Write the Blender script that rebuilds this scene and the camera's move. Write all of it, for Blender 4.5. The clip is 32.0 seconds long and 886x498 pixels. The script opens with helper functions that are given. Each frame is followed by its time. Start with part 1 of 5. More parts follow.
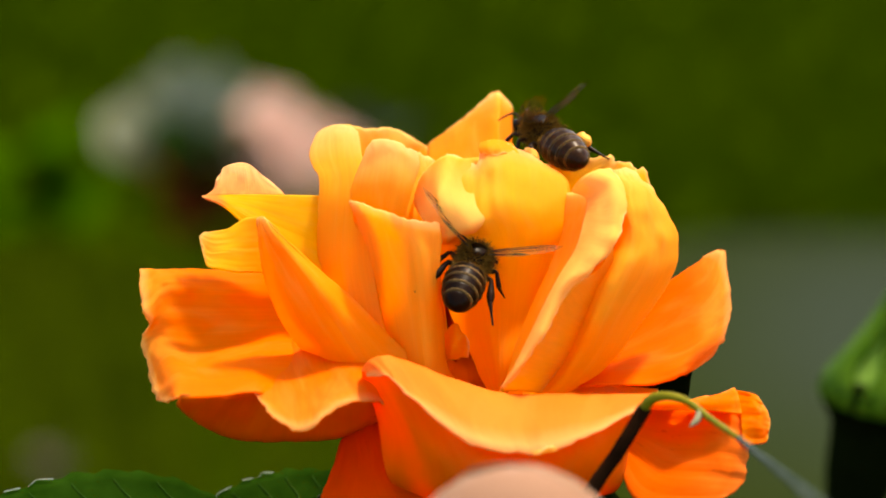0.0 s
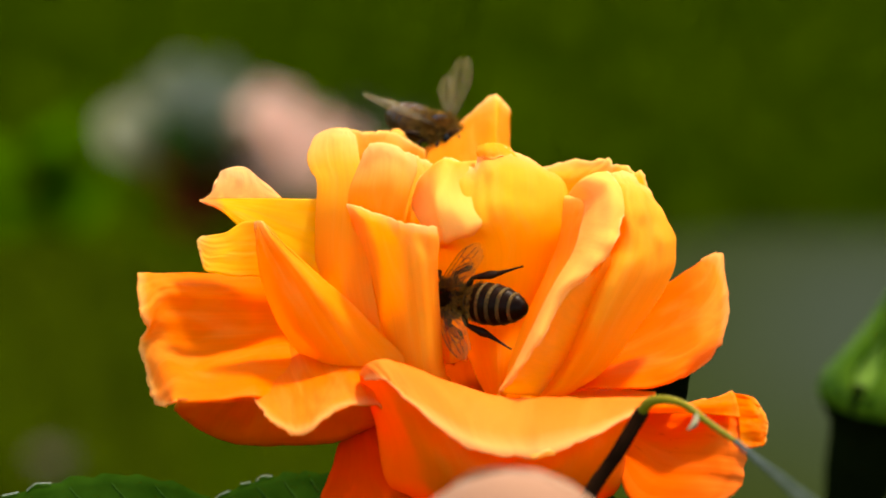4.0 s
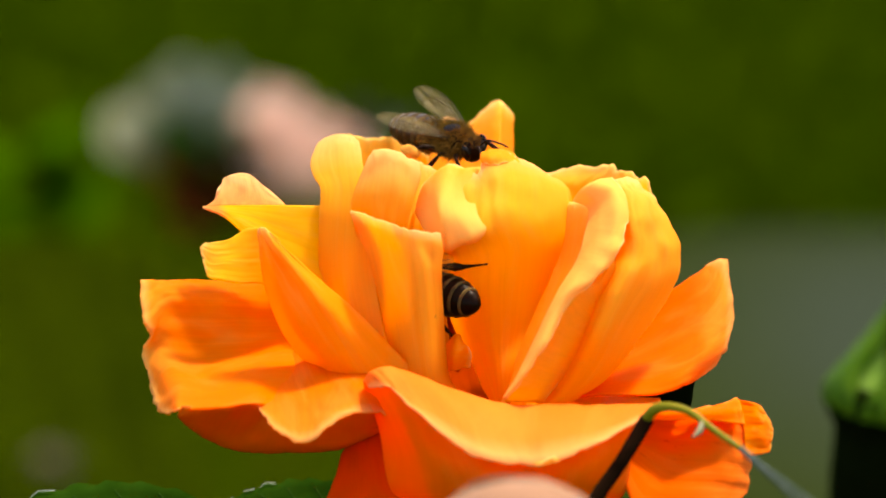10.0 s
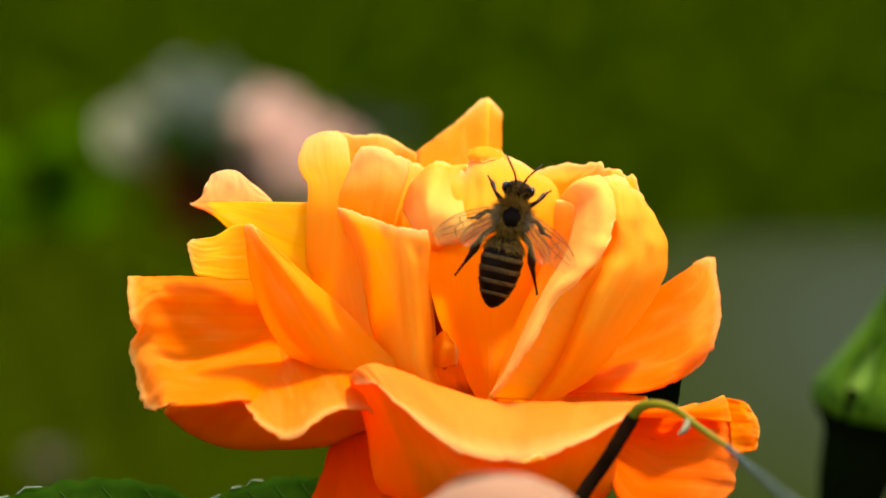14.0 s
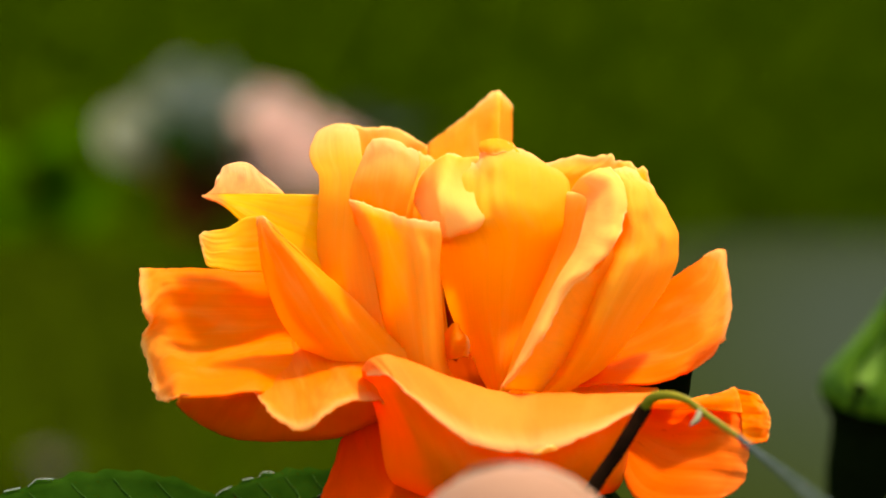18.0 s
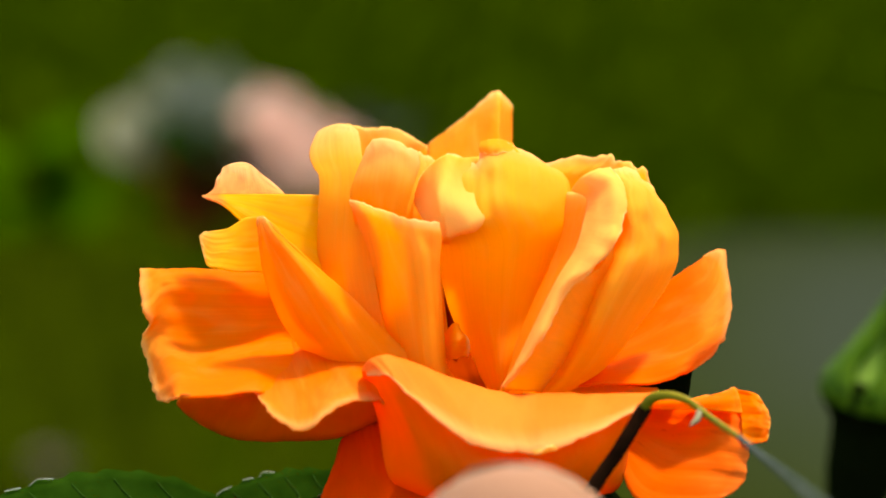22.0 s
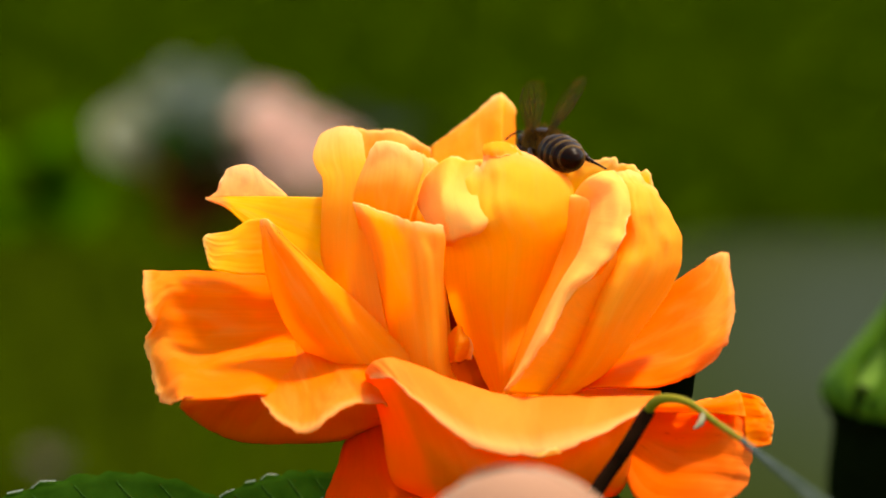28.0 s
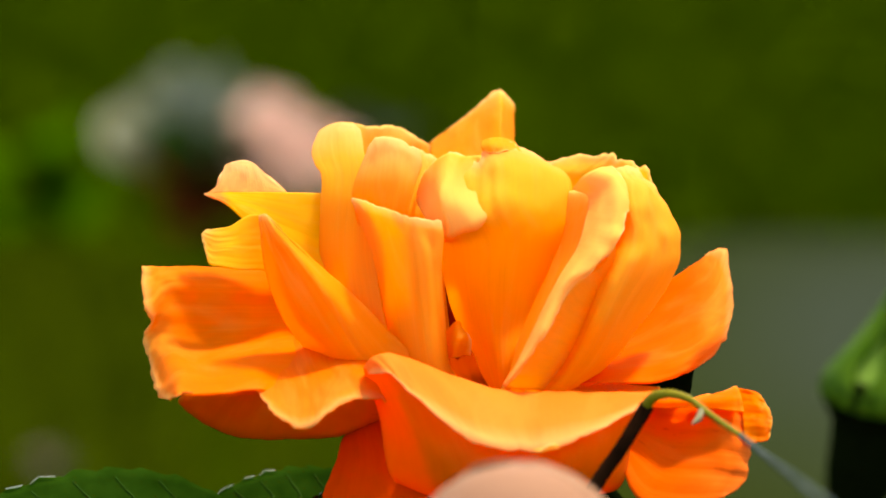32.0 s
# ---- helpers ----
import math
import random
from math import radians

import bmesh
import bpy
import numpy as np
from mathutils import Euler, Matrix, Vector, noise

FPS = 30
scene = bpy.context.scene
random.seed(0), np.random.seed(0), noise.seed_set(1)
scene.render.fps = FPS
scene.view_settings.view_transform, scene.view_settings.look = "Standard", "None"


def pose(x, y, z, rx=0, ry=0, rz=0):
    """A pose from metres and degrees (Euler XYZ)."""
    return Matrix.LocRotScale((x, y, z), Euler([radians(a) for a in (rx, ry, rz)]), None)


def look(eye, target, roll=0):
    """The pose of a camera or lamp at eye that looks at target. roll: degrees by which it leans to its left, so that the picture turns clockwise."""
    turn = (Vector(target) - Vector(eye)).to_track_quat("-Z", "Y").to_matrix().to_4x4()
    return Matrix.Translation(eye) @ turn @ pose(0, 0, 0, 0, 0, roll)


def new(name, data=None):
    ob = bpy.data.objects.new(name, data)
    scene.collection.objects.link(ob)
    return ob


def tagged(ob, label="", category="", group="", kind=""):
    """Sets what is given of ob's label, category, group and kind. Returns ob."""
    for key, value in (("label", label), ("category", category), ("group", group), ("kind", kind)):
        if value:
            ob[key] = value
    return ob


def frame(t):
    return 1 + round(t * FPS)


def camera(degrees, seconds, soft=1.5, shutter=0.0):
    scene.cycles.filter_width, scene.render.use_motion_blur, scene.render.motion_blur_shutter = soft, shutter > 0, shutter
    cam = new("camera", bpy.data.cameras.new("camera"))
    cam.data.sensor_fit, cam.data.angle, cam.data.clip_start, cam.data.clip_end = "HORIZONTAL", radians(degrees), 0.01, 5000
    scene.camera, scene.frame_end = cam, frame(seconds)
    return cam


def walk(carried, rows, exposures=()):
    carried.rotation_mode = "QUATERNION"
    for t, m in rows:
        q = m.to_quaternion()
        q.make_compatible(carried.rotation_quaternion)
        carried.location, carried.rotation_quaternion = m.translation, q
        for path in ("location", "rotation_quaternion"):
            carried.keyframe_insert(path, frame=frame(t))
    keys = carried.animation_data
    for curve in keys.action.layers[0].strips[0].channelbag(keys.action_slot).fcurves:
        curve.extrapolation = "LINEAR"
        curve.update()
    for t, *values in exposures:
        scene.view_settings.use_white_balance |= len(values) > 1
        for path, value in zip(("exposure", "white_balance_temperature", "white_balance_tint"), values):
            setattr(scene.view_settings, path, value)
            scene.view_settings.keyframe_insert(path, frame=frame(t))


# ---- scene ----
cam = camera(10.668, 32.0, soft=1.8)
cam.data.dof.use_dof = True
cam.data.dof.focus_distance = 0.541
cam.data.dof.aperture_fstop = 25.0
cam.data.dof.aperture_blades = 0
walk(cam, [
    (0, pose(-0.00021, -0.54197, 0.71562, 79.990, -0.061, -0.014)),
    (0.5, pose(0.00008, -0.54209, 0.71579, 79.979, -0.063, 0.005)),
    (1, pose(-0.00000, -0.54219, 0.71581, 79.981, -0.019, -0.000)),
    (1.5, pose(0.00012, -0.54162, 0.71565, 79.983, -0.038, 0.006)),
    (2, pose(0.00027, -0.54245, 0.71561, 79.983, -0.003, 0.003)),
    (2.5, pose(0.00047, -0.54179, 0.71574, 79.983, -0.007, 0.022)),
    (3, pose(0.00063, -0.54124, 0.71633, 79.949, 0.037, 0.009)),
    (3.5, pose(0.00050, -0.54190, 0.71635, 79.953, 0.050, 0.012)),
    (5.5, pose(0.00054, -0.54084, 0.71651, 79.937, 0.079, 0.025)),
    (6, pose(0.00044, -0.54062, 0.71662, 79.930, 0.105, 0.018)),
    (6.5, pose(0.00055, -0.54061, 0.71637, 79.943, 0.069, 0.019)),
    (7, pose(0.00054, -0.54066, 0.71626, 79.955, 0.060, 0.019)),
    (7.5, pose(0.00035, -0.54116, 0.71620, 79.949, 0.040, 0.011)),
    (8, pose(0.00055, -0.54045, 0.71632, 79.956, 0.060, 0.022)),
    (8.5, pose(0.00023, -0.53911, 0.71697, 79.944, 0.091, 0.020)),
    (9, pose(0.00056, -0.53950, 0.71703, 79.939, 0.079, 0.026)),
    (9.5, pose(0.00029, -0.54045, 0.71676, 79.940, 0.123, 0.017)),
    (10, pose(0.00021, -0.54023, 0.71697, 79.938, 0.132, 0.016)),
    (10.5, pose(-0.00006, -0.54031, 0.71638, 79.982, -0.091, 0.014)),
    (11, pose(0.00070, -0.54034, 0.71680, 79.938, 0.051, 0.007)),
    (11.5, pose(0.00082, -0.53995, 0.71666, 79.945, 0.002, 0.009)),
    (12, pose(0.00184, -0.53962, 0.71662, 79.983, -0.183, 0.064)),
    (12.5, pose(0.00163, -0.53932, 0.71710, 79.942, 0.048, 0.029)),
    (13, pose(0.00134, -0.53942, 0.71687, 79.964, -0.109, 0.036)),
    (13.5, pose(0.00135, -0.54089, 0.71581, 79.995, -0.114, 0.030)),
    (14, pose(0.00159, -0.54044, 0.71628, 79.981, -0.031, 0.037)),
    (14.5, pose(0.00077, -0.54005, 0.71612, 79.994, -0.174, 0.014)),
    (16.5, pose(0.00020, -0.54111, 0.71587, 79.997, -0.123, 0.023)),
    (17, pose(0.00035, -0.54114, 0.71581, 79.999, 0.004, 0.021)),
    (17.5, pose(-0.00002, -0.54128, 0.71583, 79.995, -0.051, 0.001)),
    (18, pose(0.00006, -0.54154, 0.71523, 80.013, -0.019, 0.009)),
    (18.5, pose(-0.00004, -0.54203, 0.71541, 80.009, -0.041, -0.001)),
    (19, pose(0.00000, -0.54164, 0.71551, 80.000, 0.000, 0.000)),
    (19.5, pose(-0.00005, -0.54118, 0.71553, 80.001, -0.035, -0.006)),
    (20, pose(-0.00009, -0.54177, 0.71543, 80.016, -0.026, -0.007)),
    (20.5, pose(-0.00022, -0.54163, 0.71524, 80.024, -0.059, -0.013)),
    (21, pose(-0.00023, -0.54191, 0.71536, 80.014, -0.072, -0.012)),
    (21.5, pose(-0.00013, -0.54218, 0.71547, 79.996, -0.039, -0.005)),
    (22, pose(-0.00000, -0.54192, 0.71548, 79.996, -0.006, 0.001)),
    (22.5, pose(-0.00015, -0.54152, 0.71556, 79.997, -0.057, -0.005)),
    (23, pose(-0.00023, -0.54149, 0.71572, 79.992, -0.050, -0.013)),
    (23.5, pose(-0.00033, -0.54104, 0.71576, 80.002, -0.129, -0.008)),
    (24, pose(-0.00033, -0.54153, 0.71603, 79.986, -0.042, -0.018)),
    (24.5, pose(-0.00034, -0.54168, 0.71583, 79.997, -0.071, -0.013)),
    (25, pose(-0.00035, -0.54189, 0.71568, 80.002, -0.059, -0.017)),
    (25.5, pose(-0.00036, -0.54152, 0.71586, 79.998, -0.115, -0.005)),
    (27.5, pose(-0.00120, -0.54237, 0.71503, 80.040, -0.236, -0.040)),
    (28, pose(-0.00085, -0.54162, 0.71561, 80.009, -0.120, -0.029)),
    (28.5, pose(-0.00084, -0.53973, 0.71618, 79.992, -0.057, -0.019)),
    (29, pose(-0.00077, -0.54125, 0.71564, 80.009, -0.144, -0.018)),
    (29.5, pose(-0.00051, -0.54199, 0.71514, 80.021, -0.117, -0.020)),
    (30, pose(-0.00076, -0.54274, 0.71501, 80.030, -0.161, -0.024)),
    (30.5, pose(-0.00038, -0.54193, 0.71514, 80.020, -0.102, -0.013)),
    (31, pose(-0.00036, -0.54189, 0.71519, 80.025, -0.108, -0.008)),
    (31.5, pose(-0.00050, -0.54176, 0.71509, 80.023, -0.136, -0.021)),
    (32, pose(-0.00064, -0.54211, 0.71504, 80.026, -0.134, -0.021))], exposures=[(0, 2.19, 8600, 12), (8, 2.23, 8600, 12), (14.5, 2.25, 8600, 12), (19, 2.23, 8600, 12), (23, 2.16, 8600, 12), (28, 2.19, 8600, 12), (32, 2.23, 8600, 12)])

# ---- world and sun ----
SUN_ELEVATION, SUN_AZIMUTH = 67.0, 48.0   # azimuth clockwise from +y
world = bpy.data.worlds.new("sky")
scene.world = world
world.use_nodes = True
wn = world.node_tree.nodes
sky = wn.new("ShaderNodeTexSky")
sky.sky_type, sky.sun_disc = "NISHITA", False
sky.sun_elevation, sky.sun_rotation = radians(SUN_ELEVATION), radians(SUN_AZIMUTH)
world.node_tree.links.new(sky.outputs[0], wn["Background"].inputs[0])
wn["Background"].inputs[1].default_value = 0.135
sun = new("sun", bpy.data.lights.new("sun", "SUN"))
sun.data.energy, sun.data.angle, sun.data.color = 1.68, radians(6.0), (1.0, 0.95, 0.86)
az, el = radians(SUN_AZIMUTH), radians(SUN_ELEVATION)
sun.matrix_world = look((math.sin(az) * math.cos(el) * 5, math.cos(az) * math.cos(el) * 5, math.sin(el) * 5), (0, 0, 0))


# ---- materials ----
def nodes_of(name):
    m = bpy.data.materials.new(name)
    m.use_nodes = True
    return m, m.node_tree.nodes, m.node_tree.links


def ramp_node(n, stops):
    r = n.new("ShaderNodeValToRGB")
    el_ = r.color_ramp.elements
    while len(el_) < len(stops):
        el_.new(0.5)
    for e, (p, c) in zip(el_, stops):
        e.position, e.color = p, (*c, 1)
    return r


def petal_material(name, stops, translucence=0.35, vein=0.05, tint=1.0, deepen=1.0, spots=False, margin=0.6, margin_from=0.94, spec=0.08, mottle=0.32):
    """Soft thin petal: colour runs from the claw to the rim, fine veins along it."""
    m, n, l = nodes_of(name)
    b = n["Principled BSDF"]
    uv = n.new("ShaderNodeUVMap")
    sep = n.new("ShaderNodeSeparateXYZ")
    l.new(uv.outputs[0], sep.inputs[0])
    noise_ = n.new("ShaderNodeTexNoise")
    noise_.inputs["Scale"].default_value = 3.0
    l.new(uv.outputs[0], noise_.inputs["Vector"])
    add = n.new("ShaderNodeMath")
    add.operation = "MULTIPLY_ADD"
    add.inputs[1].default_value, add.inputs[2].default_value = 0.12, -0.06
    l.new(noise_.outputs[0], add.inputs[0])
    add2 = n.new("ShaderNodeMath")
    l.new(add.outputs[0], add2.inputs[0])
    l.new(sep.outputs[1], add2.inputs[1])
    ramp = ramp_node(n, stops)
    l.new(add2.outputs[0], ramp.inputs[0])
    mapping = n.new("ShaderNodeMapping")
    mapping.inputs["Scale"].default_value = (46, 2.2, 1)
    l.new(uv.outputs[0], mapping.inputs[0])
    veins = n.new("ShaderNodeTexNoise")
    veins.inputs["Scale"].default_value, veins.inputs["Detail"].default_value = 1.0, 5
    veins.inputs["Distortion"].default_value = 0.4
    l.new(mapping.outputs[0], veins.inputs["Vector"])
    hsv = n.new("ShaderNodeHueSaturation")
    val = n.new("ShaderNodeMapRange")
    val.inputs["To Min"].default_value, val.inputs["To Max"].default_value = tint * (1 - vein), tint * (1 + vein * 0.6)
    l.new(veins.outputs[0], val.inputs["Value"])
    l.new(val.outputs[0], hsv.inputs["Value"])
    info = n.new("ShaderNodeObjectInfo")
    hue = n.new("ShaderNodeMapRange")
    hue.inputs["To Min"].default_value, hue.inputs["To Max"].default_value = 0.496, 0.504
    l.new(info.outputs["Random"], hue.inputs["Value"])
    l.new(hue.outputs[0], hsv.inputs["Hue"])
    colour = ramp.outputs[0]
    if spots:
        fleck = n.new("ShaderNodeTexNoise")
        fleck.inputs["Scale"].default_value, fleck.inputs["Detail"].default_value = 9.0, 3
        l.new(uv.outputs[0], fleck.inputs["Vector"])
        mask = ramp_node(n, [(0.66, (0, 0, 0)), (0.74, (0.6, 0.6, 0.6))])
        l.new(fleck.outputs[0], mask.inputs[0])
        stain = n.new("ShaderNodeMix")
        stain.data_type = "RGBA"
        l.new(mask.outputs[0], stain.inputs["Factor"])
        l.new(colour, stain.inputs["A"])
        stain.inputs["B"].default_value = (0.45, 0.03, 0.004, 1)
        colour = stain.outputs["Result"]
    cloudy = n.new("ShaderNodeMapping")
    cloudy.inputs["Scale"].default_value = (5.5, 2.6, 1)
    l.new(uv.outputs[0], cloudy.inputs[0])
    patch = n.new("ShaderNodeTexNoise")
    patch.inputs["Scale"].default_value, patch.inputs["Detail"].default_value, patch.inputs["Distortion"].default_value = 1.0, 4, 0.8
    l.new(cloudy.outputs[0], patch.inputs["Vector"])
    amount = ramp_node(n, [(0.48, (0, 0, 0)), (0.72, (mottle,) * 3)])
    l.new(patch.outputs[0], amount.inputs[0])
    wash = n.new("ShaderNodeMix")
    wash.data_type = "RGBA"
    l.new(amount.outputs[0], wash.inputs["Factor"])
    l.new(colour, wash.inputs["A"])
    wash.inputs["B"].default_value = (0.98, 0.64, 0.14, 1)
    colour = wash.outputs["Result"]
    near_rim = ramp_node(n, [(margin_from, (0, 0, 0)), (0.99, (margin,) * 3)])
    l.new(sep.outputs[1], near_rim.inputs[0])
    pale = n.new("ShaderNodeMix")
    pale.data_type = "RGBA"
    l.new(near_rim.outputs[0], pale.inputs["Factor"])
    l.new(colour, pale.inputs["A"])
    pale.inputs["B"].default_value = (0.98, 0.68, 0.29, 1)
    l.new(pale.outputs["Result"], hsv.inputs["Color"])
    l.new(hsv.outputs[0], b.inputs["Base Color"])
    b.inputs["Roughness"].default_value = 0.75
    b.inputs["Specular IOR Level"].default_value = spec
    b.inputs["Specular Tint"].default_value = (1.0, 0.72, 0.38, 1)
    bump = n.new("ShaderNodeBump")
    bump.inputs["Strength"].default_value, bump.inputs["Distance"].default_value = 0.24, 0.0003
    l.new(veins.outputs[0], bump.inputs["Height"])
    l.new(bump.outputs[0], b.inputs["Normal"])
    tr = n.new("ShaderNodeBsdfTranslucent")
    sat = n.new("ShaderNodeGamma")
    sat.inputs["Gamma"].default_value = deepen
    l.new(hsv.outputs[0], sat.inputs["Color"])
    l.new(sat.outputs[0], tr.inputs["Color"])
    mix = n.new("ShaderNodeMixShader")
    mix.inputs[0].default_value = translucence
    l.new(b.outputs[0], mix.inputs[1])
    l.new(tr.outputs[0], mix.inputs[2])
    l.new(mix.outputs[0], n["Material Output"].inputs[0])
    return m


def plain(name, dark, light, scale=400.0, rough=0.5, bump=0.2, distance=0.0002, metal=0.0, spec=0.5, sheen=0.0, coat=0.0):
    """Two tones mixed by noise at two scales, with fine relief."""
    m, n, l = nodes_of(name)
    b = n["Principled BSDF"]
    tc = n.new("ShaderNodeTexCoord")
    fine, broad = n.new("ShaderNodeTexNoise"), n.new("ShaderNodeTexNoise")
    fine.inputs["Scale"].default_value, broad.inputs["Scale"].default_value = scale, scale / 7
    fine.inputs["Detail"].default_value = 4
    for t in (fine, broad):
        l.new(tc.outputs["Object"], t.inputs["Vector"])
    add = n.new("ShaderNodeMath")
    add.operation = "ADD"
    l.new(fine.outputs[0], add.inputs[0])
    l.new(broad.outputs[0], add.inputs[1])
    ramp = ramp_node(n, [(0.36, dark), (0.64, light)])
    half_ = n.new("ShaderNodeMath")
    half_.operation = "MULTIPLY"
    half_.inputs[1].default_value = 0.5
    l.new(add.outputs[0], half_.inputs[0])
    l.new(half_.outputs[0], ramp.inputs[0])
    l.new(ramp.outputs[0], b.inputs["Base Color"])
    b.inputs["Roughness"].default_value, b.inputs["Metallic"].default_value = rough, metal
    b.inputs["Specular IOR Level"].default_value = spec
    b.inputs["Sheen Weight"].default_value = sheen
    b.inputs["Coat Weight"].default_value = coat
    bp = n.new("ShaderNodeBump")
    bp.inputs["Strength"].default_value, bp.inputs["Distance"].default_value = bump, distance
    l.new(fine.outputs[0], bp.inputs["Height"])
    l.new(bp.outputs[0], b.inputs["Normal"])
    return m


def wing_material():
    """Clear smoky membrane, a little cloudy towards the tip."""
    m, n, l = nodes_of("wing_membrane")
    b = n["Principled BSDF"]
    uv = n.new("ShaderNodeUVMap")
    cloud = n.new("ShaderNodeTexNoise")
    cloud.inputs["Scale"].default_value, cloud.inputs["Detail"].default_value = 5.0, 4
    l.new(uv.outputs[0], cloud.inputs["Vector"])
    ramp = ramp_node(n, [(0.3, (0.09, 0.062, 0.013)), (0.7, (0.21, 0.15, 0.047))])
    l.new(cloud.outputs[0], ramp.inputs[0])
    l.new(ramp.outputs[0], b.inputs["Base Color"])
    alpha = ramp_node(n, [(0.3, (0.19,) * 3), (0.7, (0.34,) * 3)])
    l.new(cloud.outputs[0], alpha.inputs[0])
    l.new(alpha.outputs[0], b.inputs["Alpha"])
    b.inputs["Roughness"].default_value = 0.3
    b.inputs["Specular IOR Level"].default_value = 0.2
    bump = n.new("ShaderNodeBump")
    bump.inputs["Strength"].default_value, bump.inputs["Distance"].default_value = 0.4, 0.0002
    l.new(cloud.outputs[0], bump.inputs["Height"])
    l.new(bump.outputs[0], b.inputs["Normal"])
    return m


ORANGE = petal_material("petal_orange", [(0.0, (0.98, 0.505, 0.0189)), (0.4, (0.98, 0.413, 0.0189)), (0.85, (0.98, 0.425, 0.0266)), (0.97, (0.98, 0.550, 0.0922)), (1.0, (0.98, 0.643, 0.1590))], 0.68, deepen=1.32)
MID = petal_material("petal_mid_orange", [(0.0, (0.98, 0.502, 0.0388)), (0.5, (0.98, 0.529, 0.0406)), (0.84, (0.98, 0.541, 0.0680)), (0.96, (0.98, 0.622, 0.1390)), (1.0, (0.98, 0.700, 0.2050))], 0.70, 0.09, deepen=1.20)
RIMMED = petal_material("petal_pale_flared", [(0.0, (0.98, 0.502, 0.0388)), (0.5, (0.98, 0.529, 0.0406)), (0.84, (0.98, 0.541, 0.0680)), (0.96, (0.98, 0.622, 0.1390)), (1.0, (0.98, 0.700, 0.2050))], 0.70, 0.09, deepen=1.20, margin=0.85, margin_from=0.66)
EDGED = petal_material("petal_pale_edge", [(0.0, (0.98, 0.502, 0.0388)), (0.5, (0.98, 0.529, 0.0406)), (0.84, (0.98, 0.541, 0.0680)), (0.96, (0.98, 0.622, 0.1390)), (1.0, (0.98, 0.700, 0.2050))], 0.70, 0.09, deepen=1.20, margin=0.9, margin_from=0.88)
OUTER = petal_material("petal_outer", [(0.0, (0.98, 0.33, 0.006)), (0.4, (0.98, 0.235, 0.007)), (0.75, (0.98, 0.250, 0.011)), (0.92, (0.98, 0.32, 0.024)), (1.0, (0.98, 0.41, 0.044))], 0.64, 0.10, deepen=1.32, margin=0.35, mottle=0.2)
# Dark red that carries the shade between the inner petals.
HEART_SHADE = petal_material("petal_heart_shade", [(0.0, (0.24, 0.016, 0.002)), (0.5, (0.30, 0.024, 0.002)), (1.0, (0.40, 0.045, 0.003))], 0.3, margin=0.0, spec=0.0, mottle=0.0)
# Red of the drooping petal, darkened to include the shade on it.
RED_SHADE = petal_material("petal_red_shade", [(0.0, (0.50, 0.030, 0.002)), (0.6, (0.56, 0.040, 0.002)), (1.0, (0.66, 0.070, 0.004))], 0.3, 0.08, margin=0.0, spec=0.0, mottle=0.0)
YELLOW = petal_material("petal_yellow", [(0.0, (0.98, 0.40, 0.020)), (0.4, (0.98, 0.47, 0.026)), (0.65, (0.98, 0.625, 0.0432)), (0.86, (0.98, 0.602, 0.0685)), (0.95, (0.98, 0.602, 0.1290)), (1.0, (0.98, 0.637, 0.1950))], 0.72, 0.07, deepen=1.03)
TIP = petal_material("petal_yellow_pale_tip", [(0.0, (0.98, 0.60, 0.030)), (0.7, (0.98, 0.58, 0.028)), (0.79, (0.98, 0.396, 0.0757)), (1.0, (0.98, 0.384, 0.1005))], 0.68, deepen=1.20)
ROLL = petal_material("petal_roll", [(0.0, (0.98, 0.349, 0.0850)), (0.4, (0.98, 0.437, 0.1299)), (1.0, (0.98, 0.488, 0.2040))], 0.5, deepen=1.23)
# Redder outer petals, spotted; part of their shade is in this colour.
RED_ORANGE_SHADE = petal_material("petal_red_orange_shade", [(0.0, (0.82, 0.150, 0.0040)), (0.5, (0.80, 0.128, 0.0040)), (0.9, (0.78, 0.125, 0.0060)), (1.0, (0.82, 0.180, 0.0221))], 0.40, 0.08, deepen=1.25, spots=True, margin=0.0, mottle=0.06)
# Lower stops are darkened for the shade that falls under the roll.
LIP = petal_material("petal_rolled", [(0.0, (0.70, 0.110, 0.002)), (0.50, (0.80, 0.145, 0.003)), (0.66, (0.94, 0.175, 0.0090)), (0.85, (0.95, 0.205, 0.0240)), (1.0, (0.95, 0.225, 0.0320))], 0.48, deepen=1.25, margin=0.3, mottle=0.12)
BOWL = petal_material("petal_bowl", [(0.0, (0.98, 0.48, 0.06)), (0.4, (0.98, 0.60, 0.13)), (0.75, (0.98, 0.64, 0.16)), (1.0, (0.98, 0.48, 0.05))], 0.6, 0.05, deepen=1.0, margin=0.0, mottle=0.5)
PALE = petal_material("petal_pale_rim", [(0.0, (0.97, 0.47, 0.085)), (0.5, (0.97, 0.52, 0.110)), (1.0, (0.97, 0.51, 0.105))], 0.5, deepen=1.05)
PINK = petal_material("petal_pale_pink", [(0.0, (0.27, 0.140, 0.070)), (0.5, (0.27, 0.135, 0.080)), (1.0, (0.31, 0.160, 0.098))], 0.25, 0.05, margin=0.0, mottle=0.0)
FAR_PINK = petal_material("petal_faded_pink", [(0.0, (0.69, 0.48, 0.28)), (0.5, (0.69, 0.46, 0.345)), (1.0, (0.84, 0.59, 0.47))], 0.25, 0.05, margin=0.0, mottle=0.0)
CREAM = petal_material("petal_faded", [(0.0, (0.18, 0.155, 0.070)), (0.5, (0.13, 0.145, 0.092)), (1.0, (0.19, 0.21, 0.14))], 0.2, 0.05, margin=0.0, mottle=0.0)
